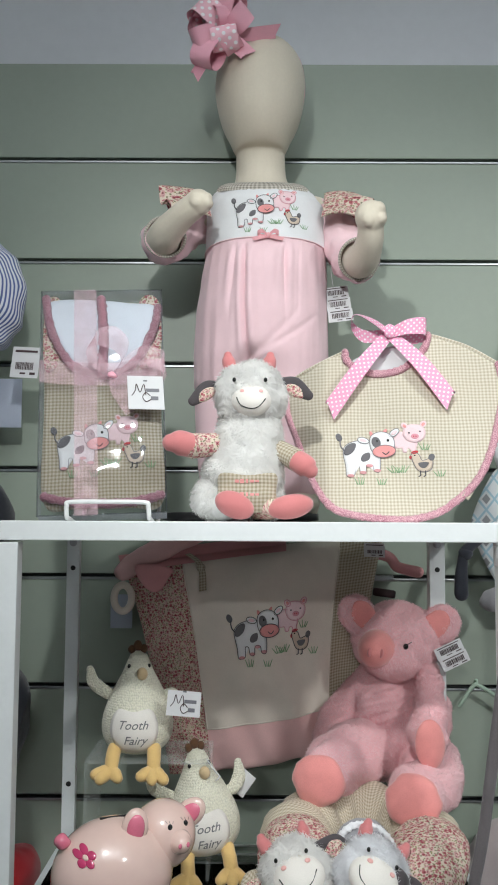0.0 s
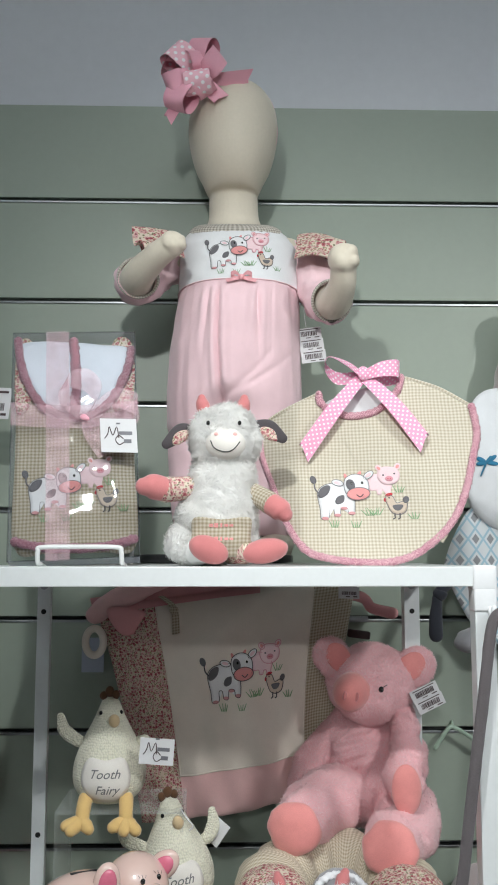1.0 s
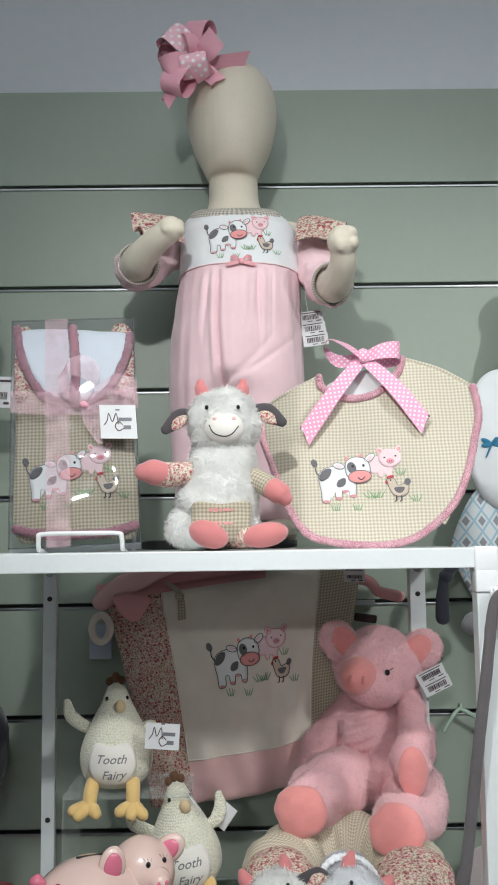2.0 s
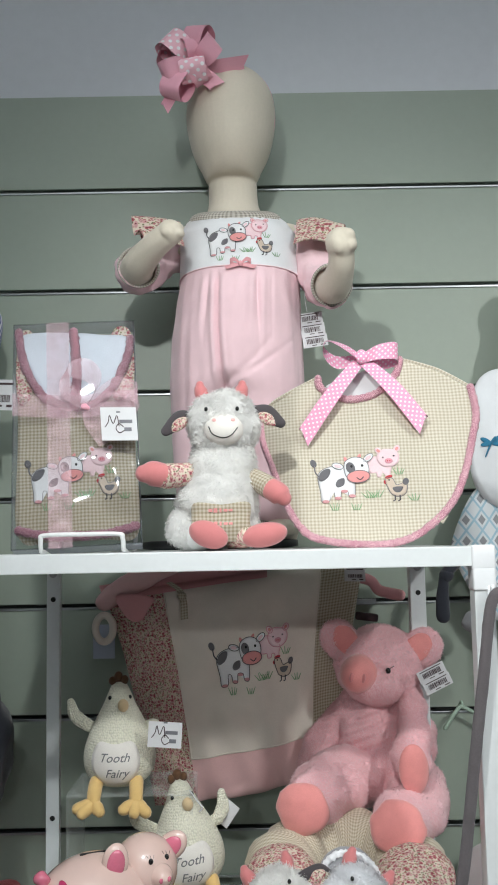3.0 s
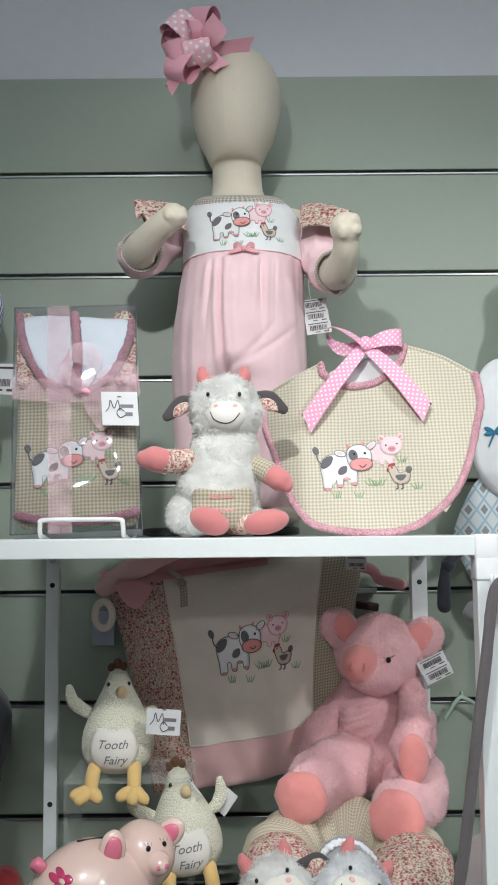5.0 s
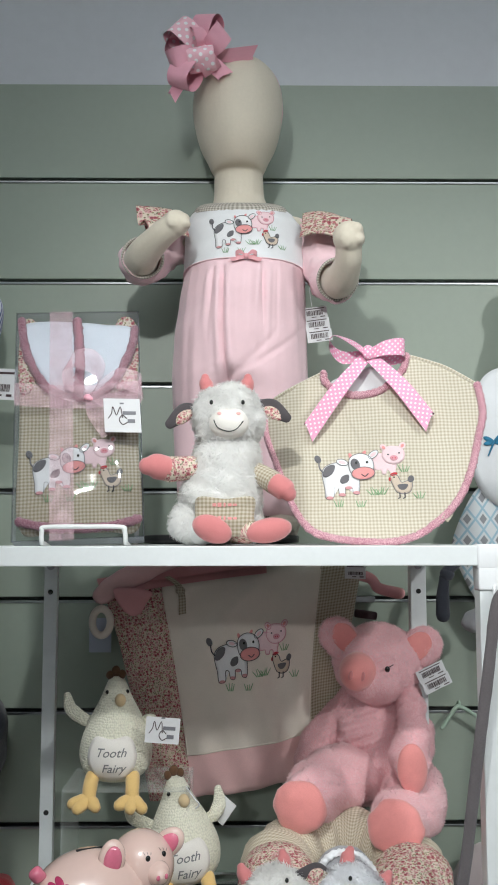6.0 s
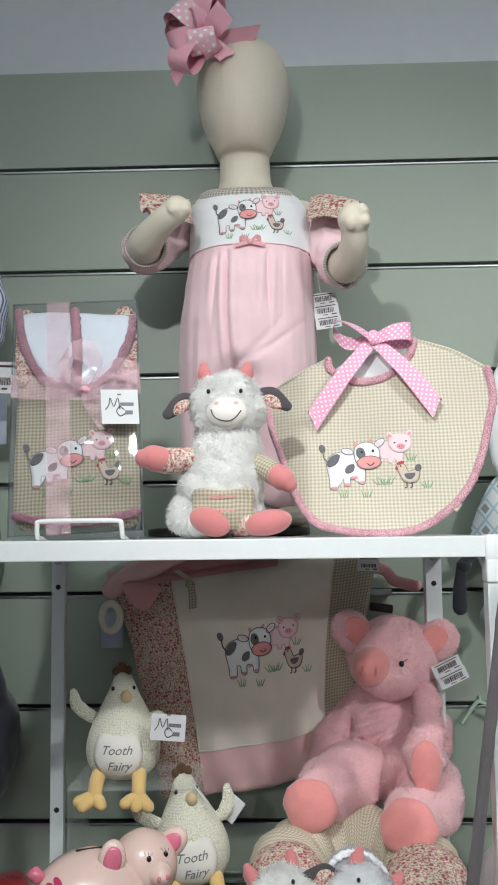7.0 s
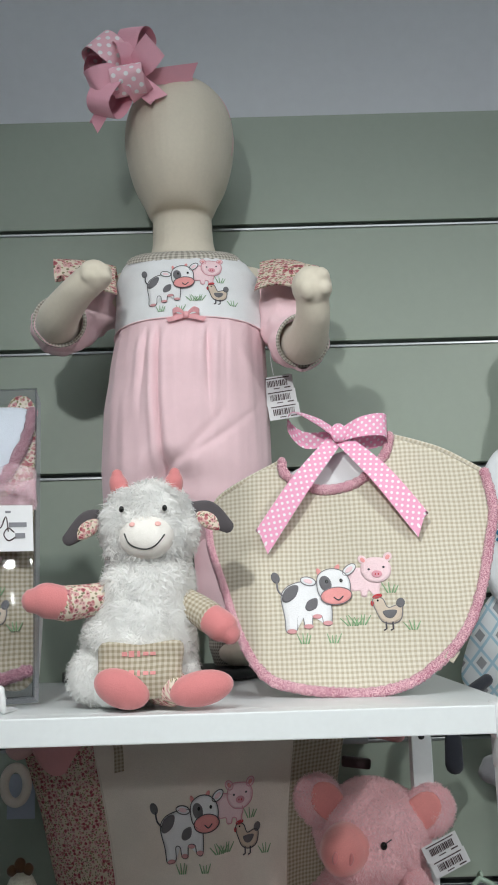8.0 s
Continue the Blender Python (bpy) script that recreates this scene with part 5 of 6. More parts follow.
part("paw", tube([(0.056, 1.023, 1.4875), (0.066, 1.016, 1.480), (0.07, 1.014, 1.476)], [0.0125, 0.0125, 0.009], 18, 12), CORAL, calf, "coral velour paw")
part("leg", tube([(-0.025, 1.03, 1.436), (-0.018, 1.01, 1.437)], [0.017, 0.0145], 18, 8), FUR_W, calf)
part("leg", tube([(0.012, 1.03, 1.436), (0.026, 1.008, 1.435)], [0.015, 0.0138], 18, 8), FLORAL, calf, "floral ankle")
part("foot", egg((-0.0135, 0.998, 1.437), (0.0225, 0.013, 0.0145), (0, 22, 0), 24, 14), CORAL, calf, "coral velour foot")
part("foot", egg((0.0475, 0.999, 1.4355), (0.0255, 0.0135, 0.0135), (0, -10, 0), 24, 14), CORAL, calf, "coral velour foot")

# ---- price labels ----


def price_label(o, u, v, w, h, strips, base, label, string=None):
    t = thing("price_tag", base, label, "price tag")
    at = plane_at(o, u, v)
    for k in range(strips):
        dv, du = (strips - 1) / 2 * h - k * h, 0.0012 * k
        a2 = lambda a, b, hh, du=du, dv=dv: at(a + du, b + dv, hh + 0.0006 * k)
        c = part("label_card", pad([(-w / 2, -h / 2), (0, -h / 2), (w / 2, -h / 2), (w / 2, h / 2), (0, h / 2), (-w / 2, h / 2)], a2, -0.0006, 0.0, 0, 2), CARD, t, smooth=False)
        x = -w * 0.33
        r = random.Random(k + 3)
        rows = [(0, h * 0.36, w * 0.8, h * 0.07), (w * 0.3, -h * 0.36, w * 0.2, h * 0.08), (-w * 0.05, -h * 0.36, w * 0.2, h * 0.06)]
        while x < w * 0.33:
            bw = r.choice((0.0006, 0.0009, 0.0013))
            rows.append((x, 0.0 if strips > 1 else -h * 0.12, bw, h * (0.42 if strips > 1 else 0.24)))
            x += bw + r.choice((0.0005, 0.0008))
        bars(rows, a2, INK, c)
    if string:
        part("string", tube(string, 0.0005, 6, 12), CARD, t)
    return t


price_label((0.1285, 1.31, 1.735), (0.99, -0.02, 0.13), (-0.12, 0.05, 1), 0.036, 0.0175, 3, (0.134, 1.335, 1.70), "white price tag with barcode strips hanging from the romper", [(0.121, 1.305, 1.80), (0.119, 1.307, 1.785), (0.122, 1.309, 1.762)])
price_label((0.283, 1.288, 1.236), (0.86, -0.05, 0.42), (-0.38, 0.1, 0.9), 0.040, 0.0165, 2, (0.283, 1.288, 1.20), "tilted white barcode price tag on the plush pig's ear")
price_label((0.182, 1.325, 1.379), (1, 0, -0.03), (0.02, 0.1, 1), 0.03, 0.02, 1, (0.17, 1.325, 1.36), "white price tag pinned to the backpack's gingham side")
price_label((-0.328, 1.325, 1.650), (1, -0.1, -0.06), (0.10, 0.05, 1), 0.042, 0.046, 1, (-0.331, 1.325, 1.62), "white price tag hanging from the striped shirt")

# ---- toddler backpack hanging under the shelf ----
pack = thing("toddler_backpack", (0.0, 1.38, 1.07), "cream velour toddler backpack with floral and gingham sides", "backpack")
CORNER = [Vector((-0.186, 0, 1.353)), Vector((0.205, 0, 1.402)), Vector((0.166, 0, 1.098)), Vector((-0.112, 0, 1.052))]


def pack_at(s, t, h):
    a, b = CORNER[0].lerp(CORNER[1], s), CORNER[3].lerp(CORNER[2], s)
    p = a.lerp(b, t)
    p.x += -0.012 * math.sin(t * math.pi) * (1 if s > 0.5 else -0.6) * abs(s - 0.5) * 2
    p.z -= 0.012 * math.sin(s * math.pi) * (t - 0.2)
    ends = max(0.0, 1 - (2 * s - 1) ** 6) ** 0.5 * max(0.0, 1 - (2 * t - 1) ** 8) ** 0.5
    crease = 0.005 * math.sin(s * 17 + t * 9) * math.sin(t * 7 + s * 3) + 0.0028 * math.sin(s * 34 - t * 15) * t + 0.004 * noise.noise(Vector((s * 7, t * 5, 0.3)))
    p.y = 1.382 - 0.014 * t - 0.026 * ends + crease - h
    return p


def pack_sheet(s0, s1, t0, t1, n=24, h=0.0):
    return grid(n, n, lambda s, t: (pack_at(s0 + (s1 - s0) * s, t0 + (t1 - t0) * t, h), ((s0 + (s1 - s0) * s) * 0.33, -(t0 + (t1 - t0) * t) * 0.3)))


part("front_panel", pack_sheet(0.225, 0.828, 0.0, 0.79, 40), CREAM, pack, "cream velour front panel")
part("side_panel", pack_sheet(0.0, 0.225, 0.0, 1.0, 30), FLORAL_DENSE, pack, "floral cotton side panel")
part("side_panel", pack_sheet(0.828, 1.0, 0.0, 1.0, 30), CHECK_FINE, pack, "gingham side panel")
part("bottom_band", pack_sheet(0.225, 0.828, 0.79, 1.0, 30), BLUSH, pack, "rose velour bottom band")
part("top_band", pack_sheet(-0.01, 0.62, -0.05, 0.03, 20, 0.004), ROSE, pack, "rose velour top edge")
part("back_panel", grid(20, 20, lambda s, t: (pack_at(s, t, 0) * 0.0 + Vector((pack_at(s, t, 0).x, 1.425 - 0.004 * math.sin(s * 3.14), pack_at(s, t, 0).z)), (s * 0.3, t * 0.3))), ROSE, pack)
for s0, s1, t0, t1 in ((0, 0, 0, 1), (1, 1, 0, 1), (0, 1, 1, 1), (0, 1, 0, 0)):
    def gusset(s, t, s0=s0, s1=s1, t0=t0, t1=t1):
        p = pack_at(s0 + (s1 - s0) * s, t0 + (t1 - t0) * s, 0)
        return Vector((p.x, p.y + (1.425 - p.y) * t, p.z)), (s * 0.3, t * 0.06)
    part("gusset", grid(24, 4, gusset), CHECK_FINE, pack)
for s in (0.225, 0.828):
    part("seam", tube([pack_at(s, k / 20 * (0.79 if s < 0.5 else 1), 0.0004) for k in range(21)], 0.0011, 6), CREAM, pack)
part("seam", tube([pack_at(0.225 + 0.603 * k / 20, 0.79, 0.0004) for k in range(21)], 0.0012, 6), CREAM, pack)
flap = tube([pack_at(-0.01, 0.03, 0.006), pack_at(0.1, -0.03, 0.012), pack_at(0.25, -0.09, 0.012), pack_at(0.4, -0.13, 0.006)], [0.013, 0.017, 0.015, 0.013], 16, 20, rough=0.003, scale=50, flat=0.6)
part("flap_roll", flap, BLUSH, pack, "rolled pink flap edge")
part("flap_tip", pad(ring_xy([(-0.026, 0.016), (0.0, 0.02), (0.03, 0.012), (0.024, -0.008), (0.006, -0.021), (-0.012, -0.012)], 36), lambda u, v, h: pack_at(0.1, 0.075, 0.008) + Vector((u, -h, v)), -0.004, 0.0, 0.004, 5), ROSE, pack, "folded rose flap corner")
pull = pack_at(0.285, 0.03, 0.006)
part("zip_pull", ribbon([pull + Vector((-0.016, 0, 0.012)), pull, pull + Vector((0.006, -0.003, -0.016)), pull + Vector((0.007, -0.002, -0.042))], [0.008, 0.009, 0.010, 0.011], Vector((1, 0, 0.2)), 16, 0.002), CHECK_FINE, pack, "knotted gingham zip pull")
part("zip_knot", egg(pull + Vector((0.004, -0.003, -0.008)), (0.007, 0.005, 0.006), nu=14, nv=10, rough=0.001, scale=200), CHECK_FINE, pack)
lp = Vector((-0.184, 1.36, 1.306))
part("side_loop", tube([lp + Vector((0.013 * math.cos(a), 0, 0.019 * math.sin(a))) for a in (k / 12 * math.tau for k in range(12))], 0.0055, 12, 36, True), CREAM, pack, "cream padded loop")
part("strap", tube([(0.17, 1.40, 1.375), (0.21, 1.39, 1.368), (0.225, 1.385, 1.352), (0.255, 1.385, 1.345)], [0.008, 0.0085, 0.008, 0.009], 14, 20, rough=0.001, scale=80, flat=0.6), ROSE, pack, "pink velour shoulder strap")
part("strap_stub", tube([pack_at(0.72, 0.99, -0.03), pack_at(0.74, 1.06, -0.028)], [0.011, 0.012], 12, 6, flat=0.4), CREAM, pack)
farm_applique(lambda u, v, h: pack_at(0.566 + u / 0.355, 0.41 - v / 0.30 + u * 0.2, h + 0.0008), 0.143, pack, False)
logo_card(plane_at((-0.0785, 1.165, 1.192), (0.99, 0, -0.07), (0.07, 0.05, 1)), pack, 0.042, 0.031, "white swing tag with a dark mark")
hook = thing("wall_hook", (0.2, 1.45, 1.33), "short chrome slat hook with a pale plate", "hook")
part("plate", block((0.203, 1.449, 1.3315), (0.05, 0.006, 0.009), 0.001), ALU, hook, smooth=False)
part("peg", tube([(0.19, 1.447, 1.333), (0.19, 1.41, 1.336), (0.19, 1.395, 1.345)], 0.0032, 10, 12), ALU, hook)
part("end_cap", block((0.207, 1.405, 1.312), (0.034, 0.012, 0.012), 0.003, (0, 8, 0)), INK, hook, "black plastic end cap")
single("hang_card", block((-0.197, 1.44, 1.279), (0.034, 0.0012, 0.052), 0.0004), BLUECARD, "pale blue hang card on the slatted wall", "card")

# ---- plush pig ----
pig = thing("plush_pig", (0.205, 1.30, 1.06), "large soft pink plush pig sitting on the gingham pillow", "plush toy")
belly_p = egg((0.212, 1.348, 1.138), (0.079, 0.064, 0.088), (-8, 0, 0), 90, 80, 0.010, 34)
for z0, slope, x0, deep in ((1.178, 0.35, 0.18, 0.006), (1.163, 0.3, 0.175, 0.006), (1.147, 0.42, 0.17, 0.0065), (1.128, 0.5, 0.165, 0.006), (1.192, -0.2, 0.225, 0.004), (1.10, -1.2, 0.2, 0.006)):
    belly_p.v = [(x, y + deep * math.exp(-((z - z0 - slope * (x - x0)) / 0.0042) ** 2) * math.exp(-((x - x0 - 0.01) / 0.045) ** 2), z) if y < 1.345 else (x, y, z) for x, y, z in belly_p.v]
furry("body", belly_p, FUR_P, pig, 6500, 0.0045, 0.0009, 21, droop=0.65, spread=0.8)
head = furry("head", egg((0.2155, 1.337, 1.251), (0.0655, 0.054, 0.0545), (0, 0, -12), 34, 22, 0.006, 34), FUR_P, pig, 4200, 0.0042, 0.0009, 22, droop=0.6, spread=0.8)
furry("cheek", egg((0.208, 1.315, 1.232), (0.047, 0.04, 0.036), nu=26, nv=16, rough=0.003), FUR_P, head, 1800, 0.0045, 0.0009, 23)
part("snout", tube([(0.188, 1.315, 1.244), (0.179, 1.290, 1.2435), (0.1755, 1.2795, 1.243)], [0.027, 0.0265, 0.0235], 26, 12, cap=True), PAD, head, "coral velour snout")
for x, z in ((0.1655, 1.2435), (0.1815, 1.2420)):
    part("nostril", egg((x, 1.2585, z), (0.003, 0.0026, 0.0062), (0, 10, 0), 12, 8), CORAL, head)
for x, y in ((0.2185, 1.2805),):
    part("eye", egg((x, y, 1.2485), (0.0036, 0.003, 0.0042), nu=12, nv=8), BLACK, head)
    part("eyelash", tube([(x + 0.002, y - 0.002, 1.2515), (x + 0.008, y, 1.2545)], 0.0006, 6), GREYTH, head)
for c, rot in (((0.156, 1.318, 1.288), (0, -40, 16)), ((0.273, 1.315, 1.275), (0, 46, -10))):
    ear = furry("ear", egg(c, (0.027, 0.011, 0.030), rot, 24, 14, 0.002), FUR_P, head, 900, 0.0045, 0.0009, 24 + int(c[0] * 10))
    m = pose(*c, *rot)
    part("ear_lining", egg(m @ Vector((0.005 if c[0] < 0.2 else -0.005, -0.0095, -0.004)), (0.0175, 0.0048, 0.023), rot, 18, 10, 0.0015, 90), PAD, ear, "coral velour ear lining")
for name, pts, rad, seed in (("arm", [(0.182, 1.345, 1.2), (0.153, 1.338, 1.172), (0.126, 1.326, 1.14), (0.115, 1.315, 1.115)], [0.019, 0.0205, 0.0215, 0.02], 31),
                             ("arm", [(0.251, 1.312, 1.212), (0.248, 1.276, 1.186), (0.242, 1.242, 1.158), (0.238, 1.226, 1.134)], [0.0175, 0.0185, 0.0235, 0.0255], 32),
                             ("leg", [(0.19, 1.33, 1.10), (0.14, 1.275, 1.102), (0.113, 1.238, 1.095), (0.1, 1.22, 1.092)], [0.042, 0.044, 0.038, 0.033], 33),
                             ("leg", [(0.25, 1.325, 1.088), (0.247, 1.255, 1.075), (0.221, 1.205, 1.073), (0.213, 1.19, 1.074)], [0.046, 0.041, 0.037, 0.035], 34)):
    limb = furry(name, tube(pts, rad, 28, 26, rough=0.007, scale=38.0), FUR_P, pig, 3000, 0.0045, 0.0009, seed, droop=0.6, spread=0.8)
    if name == "leg":
        e = Vector(pts[-1])
        d = (e - Vector(pts[-2])).normalized() * 0.5 + Vector((0, -0.5, 0.04))
        d.normalize()
        rot = Vector((0, -1, 0)).rotation_difference(d).to_euler()
        part("foot_pad", egg(e + d * 0.026, (0.0345, 0.016, 0.033), [math.degrees(a) for a in rot], 28, 16, 0.003, 70), PAD, limb, "coral plush foot pad")
    elif pts[0][0] > 0.2:
        part("paw_pad", egg((0.2355, 1.2015, 1.1355), (0.0195, 0.0095, 0.033), (8, -4, 0), 24, 14), PAD, limb, "coral plush paw pad")

# ---- pillow and the two small calves before it ----
pillow = thing("nursing_pillow", (0.14, 1.17, LOW), "horseshoe pillow in beige gingham with floral ends", "pillow")
arc = [Vector((0.143 + 0.082 * math.cos(a), 1.165 + 0.078 * math.sin(a), 1.018 + 0.012 * math.sin(a))) for a in (radians(-28 + k / 24 * 236) for k in range(25))]


def puffy(pts, r, ends):
    return tube(pts, [r * (1 - 0.05 * math.cos(k * 2.1)) for k in range(len(pts))], 28, len(pts) * 4, rough=0.003, scale=42.0)


part("bolster", puffy(arc[3:22], 0.046, 1), PILLOW, pillow, "puffy beige gingham bolster")
for run in (arc[21:], arc[:4]):
    end = puffy(run, 0.047, 1)
    end.t = [(x, z + y) for x, y, z in end.v]
    part("floral_end", end, FLORAL, pillow, "floral cotton end")
small = []
for x, fur, ear, seed, turn, pt in ((0.058, FUR_W, CHECK_FINE, 41, 6, None), (0.1425, FUR_G, CHARCOAL, 42, -8, CHARCOAL)):
    toy = thing("plush_calf", (x, 1.075, LOW), ("small white plush cow with gingham ears before the pillow" if pt is None else "small grey and white plush cow with a dark eye patch"), "plush toy", "small calves before the pillow")
    calf_head((x, 1.082, 1.018), toy, fur, ear, seed, 1.02, turn, pt, -30, -16 if pt is None else 30, 1.3)
    furry("body", egg((x, 1.112, LOW + 0.024), (0.032, 0.024, 0.024), nu=22, nv=14, rough=0.003), fur, toy, 900, 0.008, 0.0016, seed + 5)
    for side in (-1, 1):
        part("arm", tube([(x + side * 0.026, 1.082, 0.998), (x + side * 0.038, 1.068, 0.985)], [0.011, 0.012], 14, 8), FLORAL, toy)
        part("foot", egg((x + side * 0.02, 1.05, LOW + 0.0115), (0.014, 0.016, 0.0115), nu=16, nv=10), CORAL, toy)
hood = thing("plush_hood", (0.138, 1.118, LOW), "grey plush hood with a white rim behind the small calves", "plush toy")
part("hood_shell", egg((0.138, 1.114, 1.018), (0.041, 0.018, 0.053), nu=26, nv=16, rough=0.003, scale=60), GREYFUR, hood)
part("hood_rim", tube([(0.1, 1.108, 1.03), (0.113, 1.106, 1.056), (0.138, 1.105, 1.067), (0.163, 1.106, 1.056), (0.176, 1.108, 1.03)], 0.0036, 14, 60, rough=0.0034, scale=260), FUR_G, hood)

# ---- clear riser and the two knitted hens ----
riser = thing("acrylic_riser", (-0.12, 1.24, LOW), "clear acrylic display riser on the lower shelf", "riser")
RT = 1.118
part("top_plate", block((-0.125, 1.235, RT - 0.002), (0.158, 0.11, 0.004), 0.0006), ACRYLIC, riser, smooth=False)
for x in (-0.202, -0.048):
    part("side_plate", block((x, 1.235, (RT + LOW) / 2 - 0.002), (0.004, 0.11, RT - LOW - 0.004), 0.0006), ACRYLIC, riser, smooth=False)
PROFILE = [(0.0, 0.004), (0.002, 0.02), (0.008, 0.034), (0.02, 0.0435), (0.035, 0.0465), (0.052, 0.0445), (0.07, 0.038), (0.088, 0.029), (0.104, 0.0205), (0.118, 0.0145), (0.127, 0.0100), (0.1315, 0.004)]


def knit_hen(base, label, raised):
    hen = thing("knitted_hen", base, label, "plush toy", "knitted hens")
    b = Vector(base)
    rows = spline([(z, r, 0) for z, r in PROFILE], 36)

    def radius(z):
        for p, q in zip(rows, rows[1:]):
            if z <= q.x:
                return p.y + (q.y - p.y) * (z - p.x) / max(1e-6, q.x - p.x)
        return 0.004

    part("body", grid(36, 36, lambda s, t: (b + Vector((rows[round(t * 36)].y * math.sin((s - 0.5) * math.tau), -rows[round(t * 36)].y * math.cos((s - 0.5) * math.tau), rows[round(t * 36)].x)), ((s - 0.5) * 0.26, rows[round(t * 36)].x))), KNIT, hen, "cream moss-knit body")

    def front(u, v, h):
        z = 0.036 + v
        r = radius(z) + h
        a = u / 0.0465
        return b + Vector((r * math.sin(a), -r * math.cos(a), z))

    badge = part("badge", pad(ring_xy([(-0.024, 0.026), (0.0, 0.024), (0.024, 0.026), (0.032, 0.008), (0.029, -0.012), (0.014, -0.026), (-0.014, -0.026), (-0.029, -0.012), (-0.032, 0.008)], 48), front, 0.0, 0.0016, 0.001, 6), MUZZLE, hen, "white cloth badge with stitched words")
    lettering("Tooth", 0.0148, lambda u, v, h: front(u - 0.001, v + 0.008, h + 0.0022), STITCH, badge, "stitched_word", 0.35)
    lettering("Fairy", 0.0148, lambda u, v, h: front(u + 0.002, v - 0.011, h + 0.0022), STITCH, badge, "stitched_word", 0.35)
    for dx, dz, r in ((-0.009, 0.1325, 0.0052), (-0.001, 0.137, 0.0062), (0.007, 0.1335, 0.0052)):
        part("comb", egg(b + Vector((dx, -0.002, dz)), (r, 0.0045, r * 1.15), nu=14, nv=10, rough=0.0008, scale=150), RUST, hen, "brown velour comb")
    part("beak", egg(b + Vector((0.0075, -0.0215, 0.104)), (0.0072, 0.0075, 0.0085), (20, 0, 0), 16, 10), BEAK, hen, "tan velour beak")
    for dx in (-0.0105, 0.0235):
        part("eye", egg(b + Vector((dx * (0.62 if dx > 0 else 1.0), -0.0135 if dx < 0 else -0.008, 0.1125)), (0.0024, 0.0022, 0.0028), nu=10, nv=8), BLACK, hen)
    for side, root, tip in ((-1, 0.072, (0.063, -0.004, 0.107)), (1, 0.070, (0.052, 0.0, 0.106) if raised else (0.044, 0.016, 0.062))):
        w = [b + Vector((side * 0.03, 0.0, root)), b + Vector((side * 0.043, -0.002, root + 0.006)), b + Vector((side * (tip[0] * 0.6 + 0.02), tip[1] * 0.6, root * 0.5 + tip[2] * 0.5)), b + Vector((side * tip[0], tip[1], tip[2]))]
        part("wing", tube(w, [0.006, 0.0082, 0.0085, 0.0048], 14, 18, rough=0.0008, scale=300, flat=0.55), KNIT, hen, "curled knitted wing")
    for side, toes in ((-1, ((-0.026, -0.010, -0.006), (-0.017, -0.017, -0.012), (0.012, -0.012, -0.011))), (1, ((-0.02, -0.013, -0.008), (-0.001, -0.019, -0.012), (0.018, -0.014, -0.013)))):
        ankle = b + Vector((side * 0.0265, -0.046, -0.010))
        leg = part("leg", tube([b + Vector((side * 0.025, -0.030, 0.012)), b + Vector((side * 0.026, -0.041, 0.004)), ankle], [0.0092, 0.0088, 0.0088], 16, 10, rough=0.0008, scale=160), MUSTARD, hen, "mustard velour leg")
        for toe in toes:
            d = Vector(toe) * 0.72
            part("toe", tube([ankle, ankle + d * 0.6, ankle + d], [0.0078, 0.0082, 0.0072], 14, 10, rough=0.0008, scale=160), MUSTARD, leg)
    return hen


hen = knit_hen((-0.1425, 1.222, RT + 0.0005), "cream knitted hen with a tooth badge sitting on the clear riser", False)
second = knit_hen((-0.0495, 1.205, LOW + 0.0265), "cream knitted hen with a tooth badge beside the piggy bank", True)
second.rotation_euler = (0, radians(-7), radians(6))
tagp = single("swing_loop", tube([(-0.05, 1.19, 1.118), (-0.04, 1.185, 1.106), (-0.034, 1.184, 1.099), (-0.038, 1.184, 1.094)], 0.0009, 8, 16), CARD, "white plastic tag loop on a knitted hen", "tag")
single("swing_ticket", block((-0.004, 1.212, 1.083), (0.02, 0.001, 0.032), 0.0003, (0, 35, -20)), CARD, "white swing ticket behind the knitted hen's wing", "tag")

# ---- ceramic piggy bank ----
bank = thing("piggy_bank", (-0.14, 1.03, LOW), "glossy pale pink ceramic piggy bank with a magenta flower", "piggy bank")
PB = pose(-0.143, 1.022, 1.041, 0, 0, 24)
bellyg = egg((-0.143, 1.022, 1.041), (0.066, 0.054, 0.0585), (0, 0, 24), 44, 28)
part("belly", bellyg, CERAMIC, bank)
part("coin_slot", block(tuple(PB @ Vector((0.0, 0.0, 0.0580))), (0.03, 0.0035, 0.0015), 0.0003, (0, 0, 24)), HOLE, bank)
headp = part("head", egg((-0.0915, 1.052, 1.0725), (0.0365, 0.037, 0.037), nu=36, nv=22), CERAMIC, bank)
for u, v in ((-0.042, -0.028), (-0.042, 0.028), (0.036, -0.028), (0.036, 0.028)):
    a = PB @ Vector((u, v, -0.03))
    part("foot", tube([a, (a.x, a.y, LOW + 0.012), (a.x, a.y, LOW + 0.0065)], [0.019, 0.0165, 0.016], 20, 8, cap=False).join(egg((a.x, a.y, LOW + 0.0068), (0.016, 0.016, 0.0066), nu=20, nv=8)), CERAMIC, bank)
sn = Vector((-0.0705, 1.0235, 1.0725))
sd = Vector((0.36, -0.93, -0.02)).normalized()
part("snout", tube([sn - sd * 0.012, sn, sn + sd * 0.0045], [0.0135, 0.013, 0.0105], 24, 10), CERAMIC, headp)
for k in (-1, 1):
    part("nostril", egg(sn + sd * 0.0152 + Vector((k * 0.0040, k * 0.003, 0.0015)), (0.0022, 0.0015, 0.0028), (0, 0, 37), 10, 8), GLAZE_HOT, headp)
